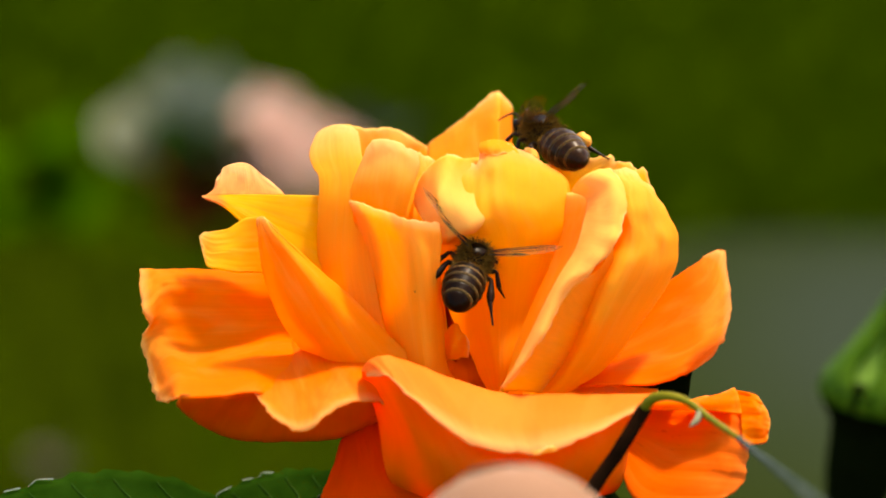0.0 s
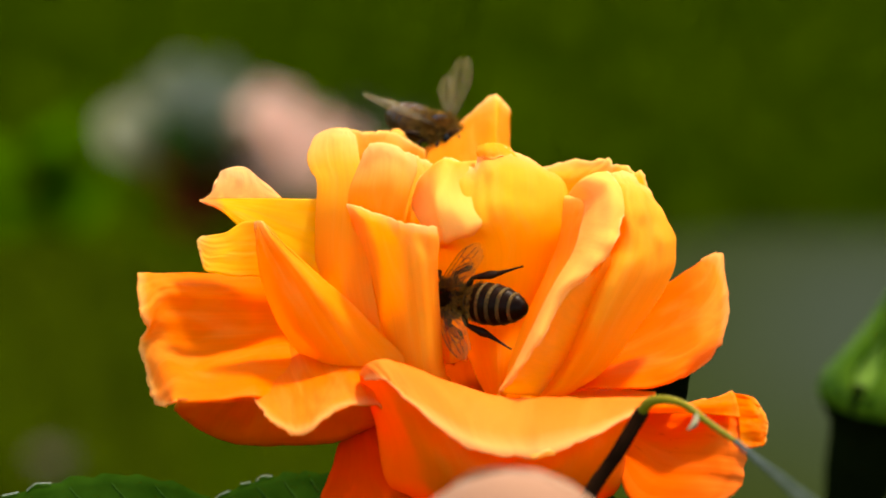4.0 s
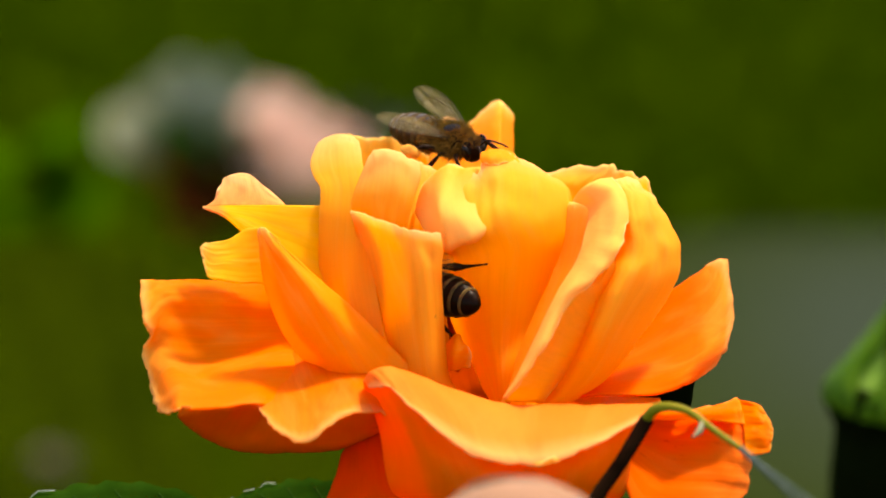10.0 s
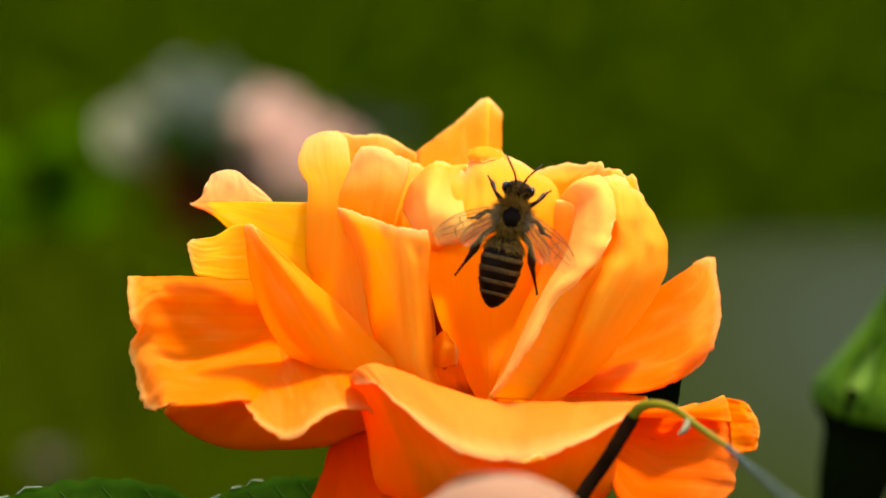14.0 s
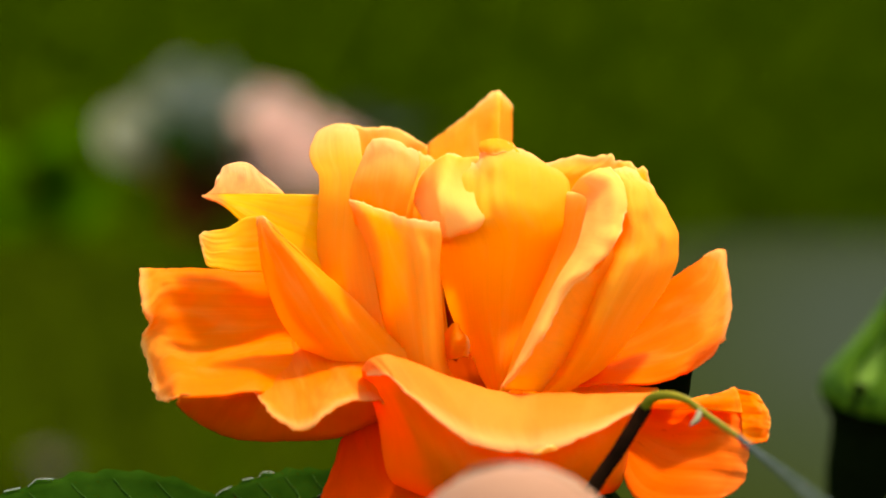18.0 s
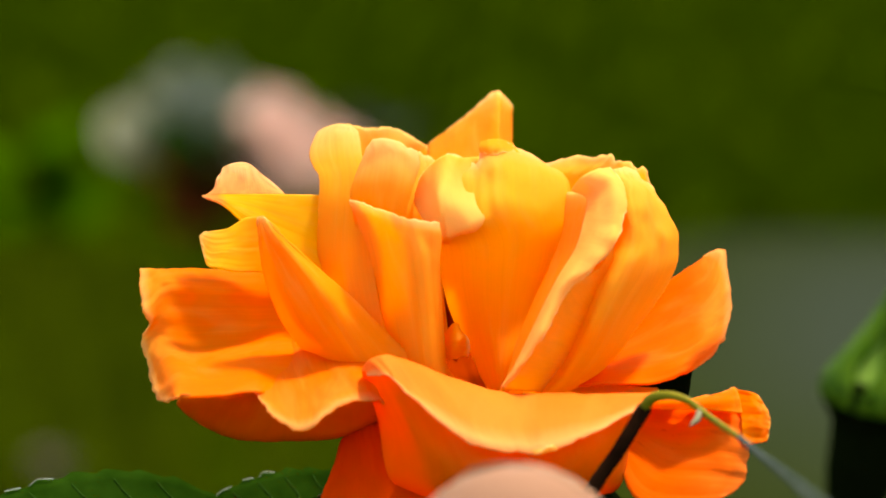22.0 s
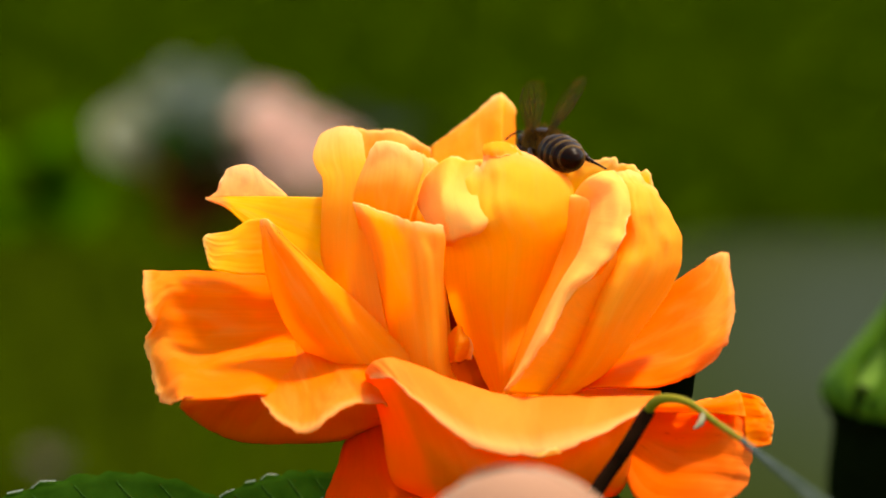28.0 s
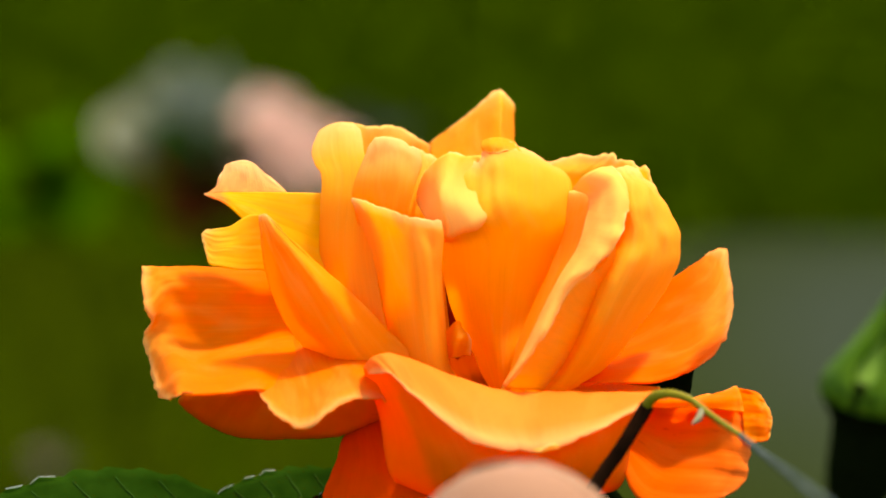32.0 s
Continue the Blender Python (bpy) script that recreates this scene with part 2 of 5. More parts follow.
DARK_GREEN = plain("leaf_dark_green", (0.00503, 0.0181, 0.000603), (0.00904, 0.0301, 0.00101), 350, 0.5, 0.25, spec=0.0)
GREEN = plain("leaf_green", (0.004, 0.017, 0.0009), (0.0105, 0.034, 0.0026), 350, 0.6, 0.25, spec=0.0)
BUD_GREEN = plain("bud_green", (0.016, 0.055, 0.0008), (0.060, 0.12, 0.008), 300, 0.5, 0.1, spec=0.02)
# Paler green that paints the bright highlight on the bud.
BUD_HIGHLIGHT = plain("bud_highlight_green", (0.10, 0.19, 0.015), (0.19, 0.30, 0.045), 300, 0.5, 0.1, spec=0.03)
STEM_GREEN = plain("stem_green", (0.0414, 0.0506, 0.00276), (0.0736, 0.0782, 0.00736), 200, 0.5, 0.2, spec=0.05)
TWIG = plain("dead_stalk", (0.006, 0.0025, 0.0012), (0.028, 0.010, 0.004), 300, 0.8, 0.5, spec=0.0)
TENDRIL = plain("tendril_green", (0.10, 0.095, 0.004), (0.22, 0.17, 0.010), 160, 0.5, 0.2, spec=0.05)
GREY_TIP = plain("tendril_grey", (0.016, 0.028, 0.022), (0.075, 0.092, 0.085), 700, 0.6, 0.2, spec=0.0)
THORN = plain("thorn_pale", (0.10, 0.09, 0.04), (0.20, 0.18, 0.10), 300, 0.5, 0.2, spec=0.1)
VEIN = plain("leaf_vein", (0.014, 0.046, 0.005), (0.030, 0.075, 0.012), 300, 0.5, spec=0.0)
# Pale tone for the light glinting off the leaf teeth.
EDGE_GLINT = plain("leaf_edge_glint", (0.03, 0.06, 0.03), (0.17, 0.20, 0.165), 160, 0.4, spec=0.2)
# Dark sepals; on the bud's base and stem this near-black paints shade.
SEPAL_AND_SHADE = plain("sepal_and_shade", (0.001, 0.0015, 0.0005), (0.003, 0.005, 0.001), 200, 0.6, spec=0.0)
SHELL = plain("bee_shell", (0.0016, 0.0005, 0.0002), (0.011, 0.0036, 0.0008), 900, 0.35, 0.3, 0.0001, spec=0.035)
BROWN_SHELL = plain("bee_shell_brown", (0.003, 0.0011, 0.0003), (0.036, 0.0125, 0.0025), 900, 0.3, 0.3, 0.0001, spec=0.06)
BAND = plain("bee_band", (0.014, 0.007, 0.0015), (0.12, 0.062, 0.014), 2500, 0.7, 0.6, 0.0001, spec=0.1)
WING_VEIN = plain("wing_vein", (0.012, 0.006, 0.003), (0.05, 0.025, 0.01), 900, 0.5, 0.1, spec=0.1)
FUR = plain("bee_fur", (0.075, 0.035, 0.006), (0.32, 0.165, 0.032), 1500, 0.9, 0.2, spec=0.0)
EYE = plain("bee_eye", (0.002, 0.0012, 0.0008), (0.006, 0.003, 0.002), 3000, 0.25, 0.2, 0.00005, spec=0.12)
LEG = plain("bee_leg", (0.005, 0.0018, 0.0007), (0.030, 0.010, 0.003), 1200, 0.4, 0.3, 0.0001, spec=0.06)
POLLEN = plain("pollen", (0.65, 0.20, 0.01), (0.85, 0.36, 0.03), 2500, 0.8, 0.6, 0.0002)
WING = wing_material()
GRASS = plain("lawn", (0.009053, 0.01523, 0.000435), (0.01381, 0.02094, 0.0007244), 220, 0.9, 0.3, 0.01, spec=0.0)
BLADE = plain("grass_blade", (0.01809, 0.03027, 0.000656), (0.0279, 0.04265, 0.001151), 220, 0.9, 0.3, 0.01, spec=0.0)
HEDGE_LEAF = plain("hedge_leaf", (0.03083, 0.05747, 0.0005605), (0.04349, 0.07422, 0.0009801), 120, 0.8, 0.2, 0.002, spec=0.0)


def lawn_with_worn_patch():
    """The lawn's own green, worn to pale grit round one spot."""
    m = GRASS.copy()
    m.name = "lawn_worn"
    n, l = m.node_tree.nodes, m.node_tree.links
    b = n["Principled BSDF"]
    green = b.inputs["Base Color"].links[0].from_socket
    tc = n.new("ShaderNodeTexCoord")
    mp = n.new("ShaderNodeMapping")
    mp.vector_type = "TEXTURE"
    mp.inputs["Location"].default_value, mp.inputs["Scale"].default_value = (0.40, 3.08, 0), (0.44, 1.2, 1)
    l.new(tc.outputs["Object"], mp.inputs[0])
    grad = n.new("ShaderNodeTexGradient")
    grad.gradient_type = "QUADRATIC_SPHERE"
    l.new(mp.outputs[0], grad.inputs[0])
    ragged = n.new("ShaderNodeTexNoise")
    ragged.inputs["Scale"].default_value, ragged.inputs["Detail"].default_value = 25, 5
    l.new(tc.outputs["Object"], ragged.inputs["Vector"])
    k = n.new("ShaderNodeMath")
    k.operation = "MULTIPLY"
    l.new(grad.outputs[1], k.inputs[0])
    k2 = n.new("ShaderNodeMapRange")
    k2.inputs["To Min"].default_value, k2.inputs["To Max"].default_value = 0.9, 2.3
    l.new(ragged.outputs[0], k2.inputs["Value"])
    l.new(k2.outputs[0], k.inputs[1])
    k.use_clamp = True
    mix = n.new("ShaderNodeMix")
    mix.data_type = "RGBA"
    l.new(k.outputs[0], mix.inputs["Factor"])
    l.new(green, mix.inputs["A"])
    mix.inputs["B"].default_value = (0.0205, 0.0285, 0.0190, 1)
    l.new(mix.outputs["Result"], b.inputs["Base Color"])
    return m


LAWN = lawn_with_worn_patch()
SOIL = plain("dark_bark", (0.021, 0.00351, 0.00117), (0.0585, 0.0117, 0.00351), 60, 0.9, 0.4, 0.002, spec=0.0)
DRY_LEAF = plain("dry_leaf", (0.07758, 0.05814, 0.0387), (0.1685, 0.1292, 0.09036), 60, 0.9, 0.4, 0.002, spec=0.0)
GREY_LEAF = plain("grey_leaf", (0.0323, 0.0431, 0.0301), (0.061, 0.0753, 0.0516), 80, 0.7, 0.2, 0.001, spec=0.0)
BRIGHT_LEAF = plain("bright_leaf", (0.0150, 0.0560, 0.0009), (0.0335, 0.0785, 0.0017), 80, 0.6, 0.2, 0.001, spec=0.0)

# ---- mesh helpers ----
MM = 0.001


def part(name, bm, material, parent=None, label="", smooth=True):
    me = bpy.data.meshes.new(name)
    bmesh.ops.recalc_face_normals(bm, faces=bm.faces)
    bm.to_mesh(me)
    bm.free()
    if smooth:
        me.polygons.foreach_set("use_smooth", [True] * len(me.polygons))
    me.materials.append(material)
    ob = new(name, me)
    ob.parent = parent
    if label:
        tagged(ob, label)
    return ob


def spline(points, count):
    """Points at even steps along a smooth curve through the given ones."""
    p = np.array(points, float)
    if len(p) == 2:
        return p[0] + (p[1] - p[0]) * np.linspace(0, 1, count)[:, None]
    q = np.vstack([2 * p[0] - p[1], p, 2 * p[-1] - p[-2]])
    s = np.linspace(0, len(p) - 1, count)
    i = np.minimum(s.astype(int), len(p) - 2)
    f = (s - i)[:, None]
    a, b, c, d = q[i], q[i + 1], q[i + 2], q[i + 3]
    return 0.5 * (2 * b + (c - a) * f + (2 * a - 5 * b + 4 * c - d) * f ** 2 + (3 * b - a - 3 * c + d) * f ** 3)


def sheet(grid, wrap=False):
    """A bmesh over a grid of points with UVs: u across, v along the rows."""
    rows_, cols_ = grid.shape[:2]
    bm = bmesh.new()
    uvl = bm.loops.layers.uv.new("UVMap")
    vs = [[bm.verts.new(grid[i, j]) for j in range(cols_)] for i in range(rows_)]
    for i in range(rows_ - 1):
        for j in range(cols_ if wrap else cols_ - 1):
            k = (j + 1) % cols_
            f = bm.faces.new((vs[i][j], vs[i][k], vs[i + 1][k], vs[i + 1][j]))
            for loop, (a, b) in zip(f.loops, ((i, j), (i, j + 1), (i + 1, j + 1), (i + 1, j))):
                loop[uvl].uv = (b / (cols_ - 1), a / (rows_ - 1))
    return bm


def rod_line(points, count):
    """As spline, but even for points at very uneven distances."""
    p = np.array([tuple(v) for v in points], float)
    q = np.vstack([2 * p[0] - p[1], p, 2 * p[-1] - p[-2]])
    k = np.concatenate([[0], np.cumsum(np.maximum(np.linalg.norm(np.diff(q, axis=0), axis=1), 1e-7) ** 0.5)])
    out = []
    for s in np.linspace(0, len(p) - 1, count):
        i = min(int(s), len(p) - 2)
        t0, t1, t2, t3 = k[i:i + 4]
        t = t1 + (s - i) * (t2 - t1)
        a1 = (t1 - t) / (t1 - t0) * q[i] + (t - t0) / (t1 - t0) * q[i + 1]
        a2 = (t2 - t) / (t2 - t1) * q[i + 1] + (t - t1) / (t2 - t1) * q[i + 2]
        a3 = (t3 - t) / (t3 - t2) * q[i + 2] + (t - t2) / (t3 - t2) * q[i + 3]
        b1 = (t2 - t) / (t2 - t0) * a1 + (t - t0) / (t2 - t0) * a2
        b2 = (t3 - t) / (t3 - t1) * a2 + (t - t1) / (t3 - t1) * a3
        out.append((t2 - t) / (t2 - t1) * b1 + (t - t1) / (t2 - t1) * b2)
    return np.array(out)


def tube(points, radii, sides=10, count=None, close=True):
    """A round tapering rod along a smooth curve."""
    c = rod_line(points, count or (len(points) - 1) * 6 + 1)
    r = np.interp(np.linspace(0, 1, len(c)), np.linspace(0, 1, len(radii)), radii)
    bm = bmesh.new()
    rings, side = [], None
    for i in range(len(c)):
        d = Vector(c[min(i + 1, len(c) - 1)] - c[max(i - 1, 0)]).normalized()
        if side is None:
            side = d.orthogonal().normalized()
        side = (side - d * side.dot(d)).normalized()
        other = d.cross(side)
        rings.append([bm.verts.new(Vector(c[i]) + (side * math.cos(a) + other * math.sin(a)) * r[i])
                      for a in np.linspace(0, 2 * math.pi, sides, endpoint=False)])
    for a, b in zip(rings, rings[1:]):
        for j in range(sides):
            bm.faces.new((a[j], a[(j + 1) % sides], b[(j + 1) % sides], b[j]))
    if close:
        bm.faces.new(rings[0][::-1])
        bm.faces.new(rings[-1])
    return bm


def turned(profile, sides=24, squash=1.0):
    """A body turned round the y axis from (y, radius) pairs; squash flattens it in z."""
    bm = bmesh.new()
    rings = []
    for y, r in profile:
        rings.append([bm.verts.new((r * math.cos(a), y, r * math.sin(a) * squash)) for a in np.linspace(0, 2 * math.pi, sides, endpoint=False)])
    for a, b in zip(rings, rings[1:]):
        for j in range(sides):
            bm.faces.new((a[j], a[(j + 1) % sides], b[(j + 1) % sides], b[j]))
    bm.faces.new(rings[0][::-1])
    bm.faces.new(rings[-1])
    return bm


def ball(radius, scale=(1, 1, 1), at=(0, 0, 0), rough=0.0, seed=0.0, cuts=3):
    bm = bmesh.new()
    bmesh.ops.create_icosphere(bm, subdivisions=cuts, radius=radius)
    for v in bm.verts:
        k = 1 + rough * noise.noise(v.co / radius * 2.2 + Vector((seed, 0, 0)))
        v.co = Vector((v.co.x * scale[0], v.co.y * scale[1], v.co.z * scale[2])) * k + Vector(at)
    return bm


# ---- ground and distance ----
def ground_sheet():
    n = 90
    s = np.sign(np.linspace(-1, 1, n)) * np.abs(np.linspace(-1, 1, n)) ** 3 * 600
    g = np.array([[(x, y, 0.0) for x in s] for y in s])
    for i in range(n):
        for j in range(n):
            x, y, _ = g[i, j]
            g[i, j, 2] = 0.012 * noise.noise(Vector((x * 1.7, y * 1.7, 0))) if abs(x) < 8 and abs(y) < 8 else 0
    return tagged(part("ground", sheet(g), LAWN), "mown olive-green lawn with a worn grey patch", "ground", kind="structure")


ground_sheet()


def blade_patch(name, count, area, size, material, label, category, kind="stuff", lift=0.0):
    """Many small bent blades or leaves joined in one mesh."""
    rnd = random.Random(len(name) * 7 + count)
    verts, faces = [], []
    for _ in range(count):
        x, y = rnd.gauss(*area[0]), rnd.gauss(*area[1])
        if x > 0.05 and 2.2 < y < 4.2:
            x = -x
        z = rnd.uniform(*area[2]) + lift
        a, t, s = rnd.uniform(0, 6.28), rnd.uniform(0.1, 1.2), rnd.uniform(0.6, 1.3)
        side = Vector((math.cos(a), math.sin(a), 0)) * size[0] * s
        up = Vector((-math.sin(a) * math.sin(t), math.cos(a) * math.sin(t), math.cos(t))) * size[1] * s
        o, k = Vector((x, y, z)), len(verts)
        bend = Vector((-math.sin(a), math.cos(a), -0.4)) * size[1] * 0.3 * s
        verts += [o, o + up * 0.5 - side, o + up * 0.5 + side, o + up + bend]
        faces += [(k, k + 2, k + 1), (k + 1, k + 2, k + 3)]
    me = bpy.data.meshes.new(name)
    me.from_pydata([tuple(v) for v in verts], [], faces)
    me.materials.append(material)
    return tagged(new(name, me), label, category, kind=kind)


blade_patch("grass", 16000, ((-0.1, 1.3), (2.2, 1.6), (0, 0.0)), (0.003, 0.03), BLADE, "short olive-green grass blades of the lawn", "grass")


def hedge():
    """A long clipped hedge: a dark uneven core and thousands of small leaves."""
    rnd = random.Random(4)
    h = tagged(new("hedge"), "long low sloping bank of olive-green shrubs behind the lawn", "hedge")
    g = np.array([[(x, 3.58 + 0.9 * z + 0.04 * noise.noise(Vector((x * 2, z * 3, 0))), z) for x in np.linspace(-6, 6, 90)] for z in np.linspace(0, 1.2, 14)]
                 + [[(x, 4.66 + 0.9 * v, 1.2 - 1.2 * v) for x in np.linspace(-6, 6, 90)] for v in np.linspace(0.05, 1, 8)])
    part("core", sheet(g), HEDGE_LEAF, h)
    verts, faces = [], []
    for _ in range(42000):
        x, z = rnd.gauss(0, 1.0), rnd.uniform(0, 0.7)
        o = Vector((x, 3.56 + 0.9 * z + 0.04 * noise.noise(Vector((x * 2, z * 3, 0))) - rnd.uniform(0, 0.03), z))
        a = Vector((rnd.gauss(0, 1), rnd.gauss(0, 1), rnd.gauss(0, 1))).normalized() * 0.014
        b = Vector((rnd.gauss(0, 1), rnd.gauss(0, 1), rnd.gauss(0, 1))).normalized() * 0.008
        k = len(verts)
        verts += [o, o + a * 0.5 + b, o + a, o + a * 0.5 - b]
        faces.append((k, k + 1, k + 2, k + 3))
    me = bpy.data.meshes.new("foliage")
    me.from_pydata([tuple(v) for v in verts], [], faces)
    me.materials.append(HEDGE_LEAF)
    f = new("foliage", me)
    f.parent = h
    tagged(f, "small hedge leaves", kind="stuff")


hedge()

# ---- the orange rose ----
TILT = pose(0, 0, 0.62, -10, 0, 0)      # the bloom leans a little to the viewer
rose = tagged(new("orange_rose"), "fully open orange rose bloom on a green stem", "rose")
rose.matrix_world = TILT
petal_count = [0]


def petal(rows, base=None, label="", material=None, parent=None, cols=34, steps=36, crinkle=0.3, pleat=0.9):
    """One petal: a smooth sheet from its claw through the control rows to the rim, in millimetres of the bloom."""
    k = petal_count[0] = petal_count[0] + 1
    n = max(len(r) for r in rows)
    net = [np.array(r, float) if len(r) == n else spline(r, n) for r in rows]
    if base is not None:
        b, mean = np.array(base, float), net[0].mean(0)
        net = [b + 0.10 * (net[0] - mean), b + 0.55 * (net[0] - b) + 0.15 * (net[0] - mean)] + net
    net = np.array(net)
    cross = np.array([spline(r, cols) for r in net])
    g = np.array([spline(cross[:, j], steps) for j in range(cols)]).transpose(1, 0, 2)
    for i in range(steps):
        for j in range(cols):
            e = max(i / (steps - 1), 0.0) ** 2
            q = Vector(g[i, j]) * 0.16 + Vector((k * 7.3, 0, 0))
            w = noise.noise_vector(q) * crinkle * (0.4 + e) + noise.noise_vector(q * 3.7) * crinkle * 0.8 * e
            g[i, j] += np.array(w) * 0.9
            v, u = i / (steps - 1), j / (cols - 1)
            g[i, j, 1] += noise.noise(q * 2.3) * (0.25 + 0.5 * v) * min(1.0, 0.4 + crinkle)
            g[i, j, 1] += noise.noise(Vector((u * 16, v * 2.6, k * 5.1))) * (0.15 + 0.85 * v) * (0.10 + 0.4 * pleat)
            g[i, j] += np.array(noise.noise_vector(q * 8.5)) * 0.22 * v ** 6
            g[i, j, 1] += noise.noise(Vector((j / (cols - 1) * 6.5, v * 1.3, k * 3.7))) * (0.25 + 0.75 * v) * pleat
    ob = part("petal", sheet(g * MM), material or ORANGE, parent or rose, label)
    solid = ob.modifiers.new("thickness", "SOLIDIFY")
    solid.thickness, solid.offset = 0.00022, 0.0
    return ob


petal([[(-1.8,10,7.4), (1.1,9,7.4), (4.4,8,7.4), (6.4,8,7.4), (6.8,9,7.4), (8,13,7.4)],
       [(-1.8,16,10.2), (1.1,14.5,10.8), (4.4,13,11.5), (6.4,12,11.8), (6.8,13,11.8), (8.2,18,11.6)],
       [(-1.8,22,12.2), (1.1,21,14), (4.3,19.5,15.5), (6.4,17.5,15.9), (6.9,18.5,16), (8.3,24,15.4)],
       [(-1.8,23,12.4), (1.4,24.5,14.9), (4.4,25,17.5), (6.3,24,19), (7,24,18.7), (8.4,27,17.4)]], base=(4.3,2,-7.8), label='pointed back petal with a folded side', material=ORANGE, crinkle=0.15, pleat=0.15)
petal([[(-11.2,-9,-12.8), (-8.6,-12,-12.7), (-5.4,-14,-12.7)],
       [(-14,-9,-2.5), (-11.8,-11,-2.5), (-7.9,-12.5,-2.5)],
       [(-14.2,-9.5,4.2), (-11.8,-11,4.2), (-8.3,-12.2,3.9)],
       [(-14.1,-7.8,7.9), (-11.5,-9,7.9), (-8.6,-10.5,7.8)],
       [(-15,-5,9.4), (-11.9,-5.8,10.2), (-9,-7.5,9.9)],
       [(-15.3,-1.8,11.2), (-12.3,-1.5,12.5), (-9.4,-4,11.5)],
       [(-14.5,1.8,13.5), (-12.3,2,13.9), (-9.8,0,13)],
       [(-13.1,3.8,14.4), (-11.8,3.8,14.6), (-10.3,3.4,14.2)]], base=(0.4,-4,-16.2), label='petal with an outward-flared pale rim', material=RIMMED, crinkle=0.2, pleat=0.1)
petal([[(-12.1,3,6.7), (-8.3,9,6.7), (-4.3,13,6.1), (-1.8,14,6.1)],
       [(-11.5,3,10.9), (-8.3,9,11.1), (-4.6,13,10.1), (-1.8,14,9.1)],
       [(-11.7,4,14.4), (-8.9,8,14.2), (-6.2,12,14.2), (-3.8,14,13.3), (-1.7,14,12)]], base=(-0.3,2,-10.5), label='inner side of the flared petal', material=MID, crinkle=0.2, pleat=0.3)
petal([[(-9.2,-11,0.7), (-6.7,-12,0.1), (-4.6,-11,0.1), (-3.2,-10,0.1)],
       [(-10.4,-13,5.3), (-7.9,-14,4.5), (-5.7,-14,3.7), (-4.2,-13,3.4)],
       [(-10.2,-13.5,7.2), (-7.8,-14.5,7.4), (-5.2,-14.3,7.1), (-3.5,-12.5,6.8)],
       [(-9.3,-13,9.7), (-7.4,-13.5,10.3), (-4.9,-13,10.3), (-2.7,-11,9.4)],
       [(-8.5,-12,11.5), (-7.4,-12.5,12.4), (-5.3,-12,12), (-3,-10,11.1)]], base=(-0.3,-6,-12.9), label='translucent rounded inner petal', material=RIMMED, crinkle=0.2, pleat=0.15)
petal([[(-4.5,-7,2.7), (-2.9,-6,2.7), (-1.2,-5,2.7)],
       [(-4.5,-5,7.2), (-2.7,-3,7.6), (-0.9,-2,7.2)],
       [(-4.3,-3,10.8), (-2.8,0,11.1), (-0.6,2,9.9)]], base=(0.4,0,-10.4), label='side petal of the inner cup', material=MID, crinkle=0.2, pleat=0.2)
petal([[(-6,-11.5,-12.8), (-3.4,-16,-13.3), (-1.2,-17,-13.3), (0.4,-13,-13)],
       [(-8.3,-10.5,-6.4), (-4.7,-16.5,-6.3), (-2.2,-18.5,-6.3), (-0.1,-15,-7.3)],
       [(-9.3,-10.5,-0.6), (-6,-16.5,-0.6), (-2.9,-19,-0.6), (-0.5,-16,-1.8)],
       [(-10,-12.5,3.6), (-6.9,-17,2.8), (-3.6,-19,1.8), (-0.3,-16.5,1.1)],
       [(-10.4,-14.3,5.4), (-7.2,-17.6,4.4), (-3.9,-18.8,3.4), (-0.5,-16.5,2.7)]], base=(1.7,-8,-18), label='upright front petal with a thin pale rim', material=EDGED, crinkle=0.2, pleat=0.5)
petal([[(-9.3,-9,-7.7), (-10.3,-8,-2.5), (-11.9,-7.5,2.6), (-13.2,-7,6.1)],
       [(-15.7,-10.5,-2.5), (-16.3,-9.5,0.7), (-17,-9,3.6), (-17.7,-8.5,6.1)],
       [(-21.4,-11,1.7), (-21.5,-10.5,3.3), (-21.8,-9.5,4.9), (-22.2,-8.5,6.1)],
       [(-24.9,-10.5,4.7), (-25,-10,5.1), (-25.2,-9.5,5.5), (-25.4,-8.5,6)],
       [(-27.2,-9.5,5.7), (-27.3,-9.3,5.8), (-27.3,-9,5.9), (-27.3,-8.8,5.9)]], base=None, label='yellow petal behind, drawn out to a pointed tip', material=TIP, crinkle=0.15, pleat=0.07)
petal([[(-27.3,-8.8,5.9), (-25.5,-8.4,6.1), (-23.5,-8.3,6.1), (-20.9,-8.3,6.1), (-18.1,-8.4,6.1)],
       [(-26.2,-8.2,6.6), (-25.1,-7.4,7.8), (-23.3,-7.2,8.1), (-21.3,-7.3,7.7), (-18.2,-8.2,6.2)],
       [(-25.8,-7.8,7.7), (-25.2,-6.4,9.1), (-23.6,-6,9.7), (-21.8,-6.2,9.2), (-18.2,-8,6.3)]], base=None, label='pale folded flap of the yellow petal', material=ROLL, crinkle=0.12, pleat=0.15)
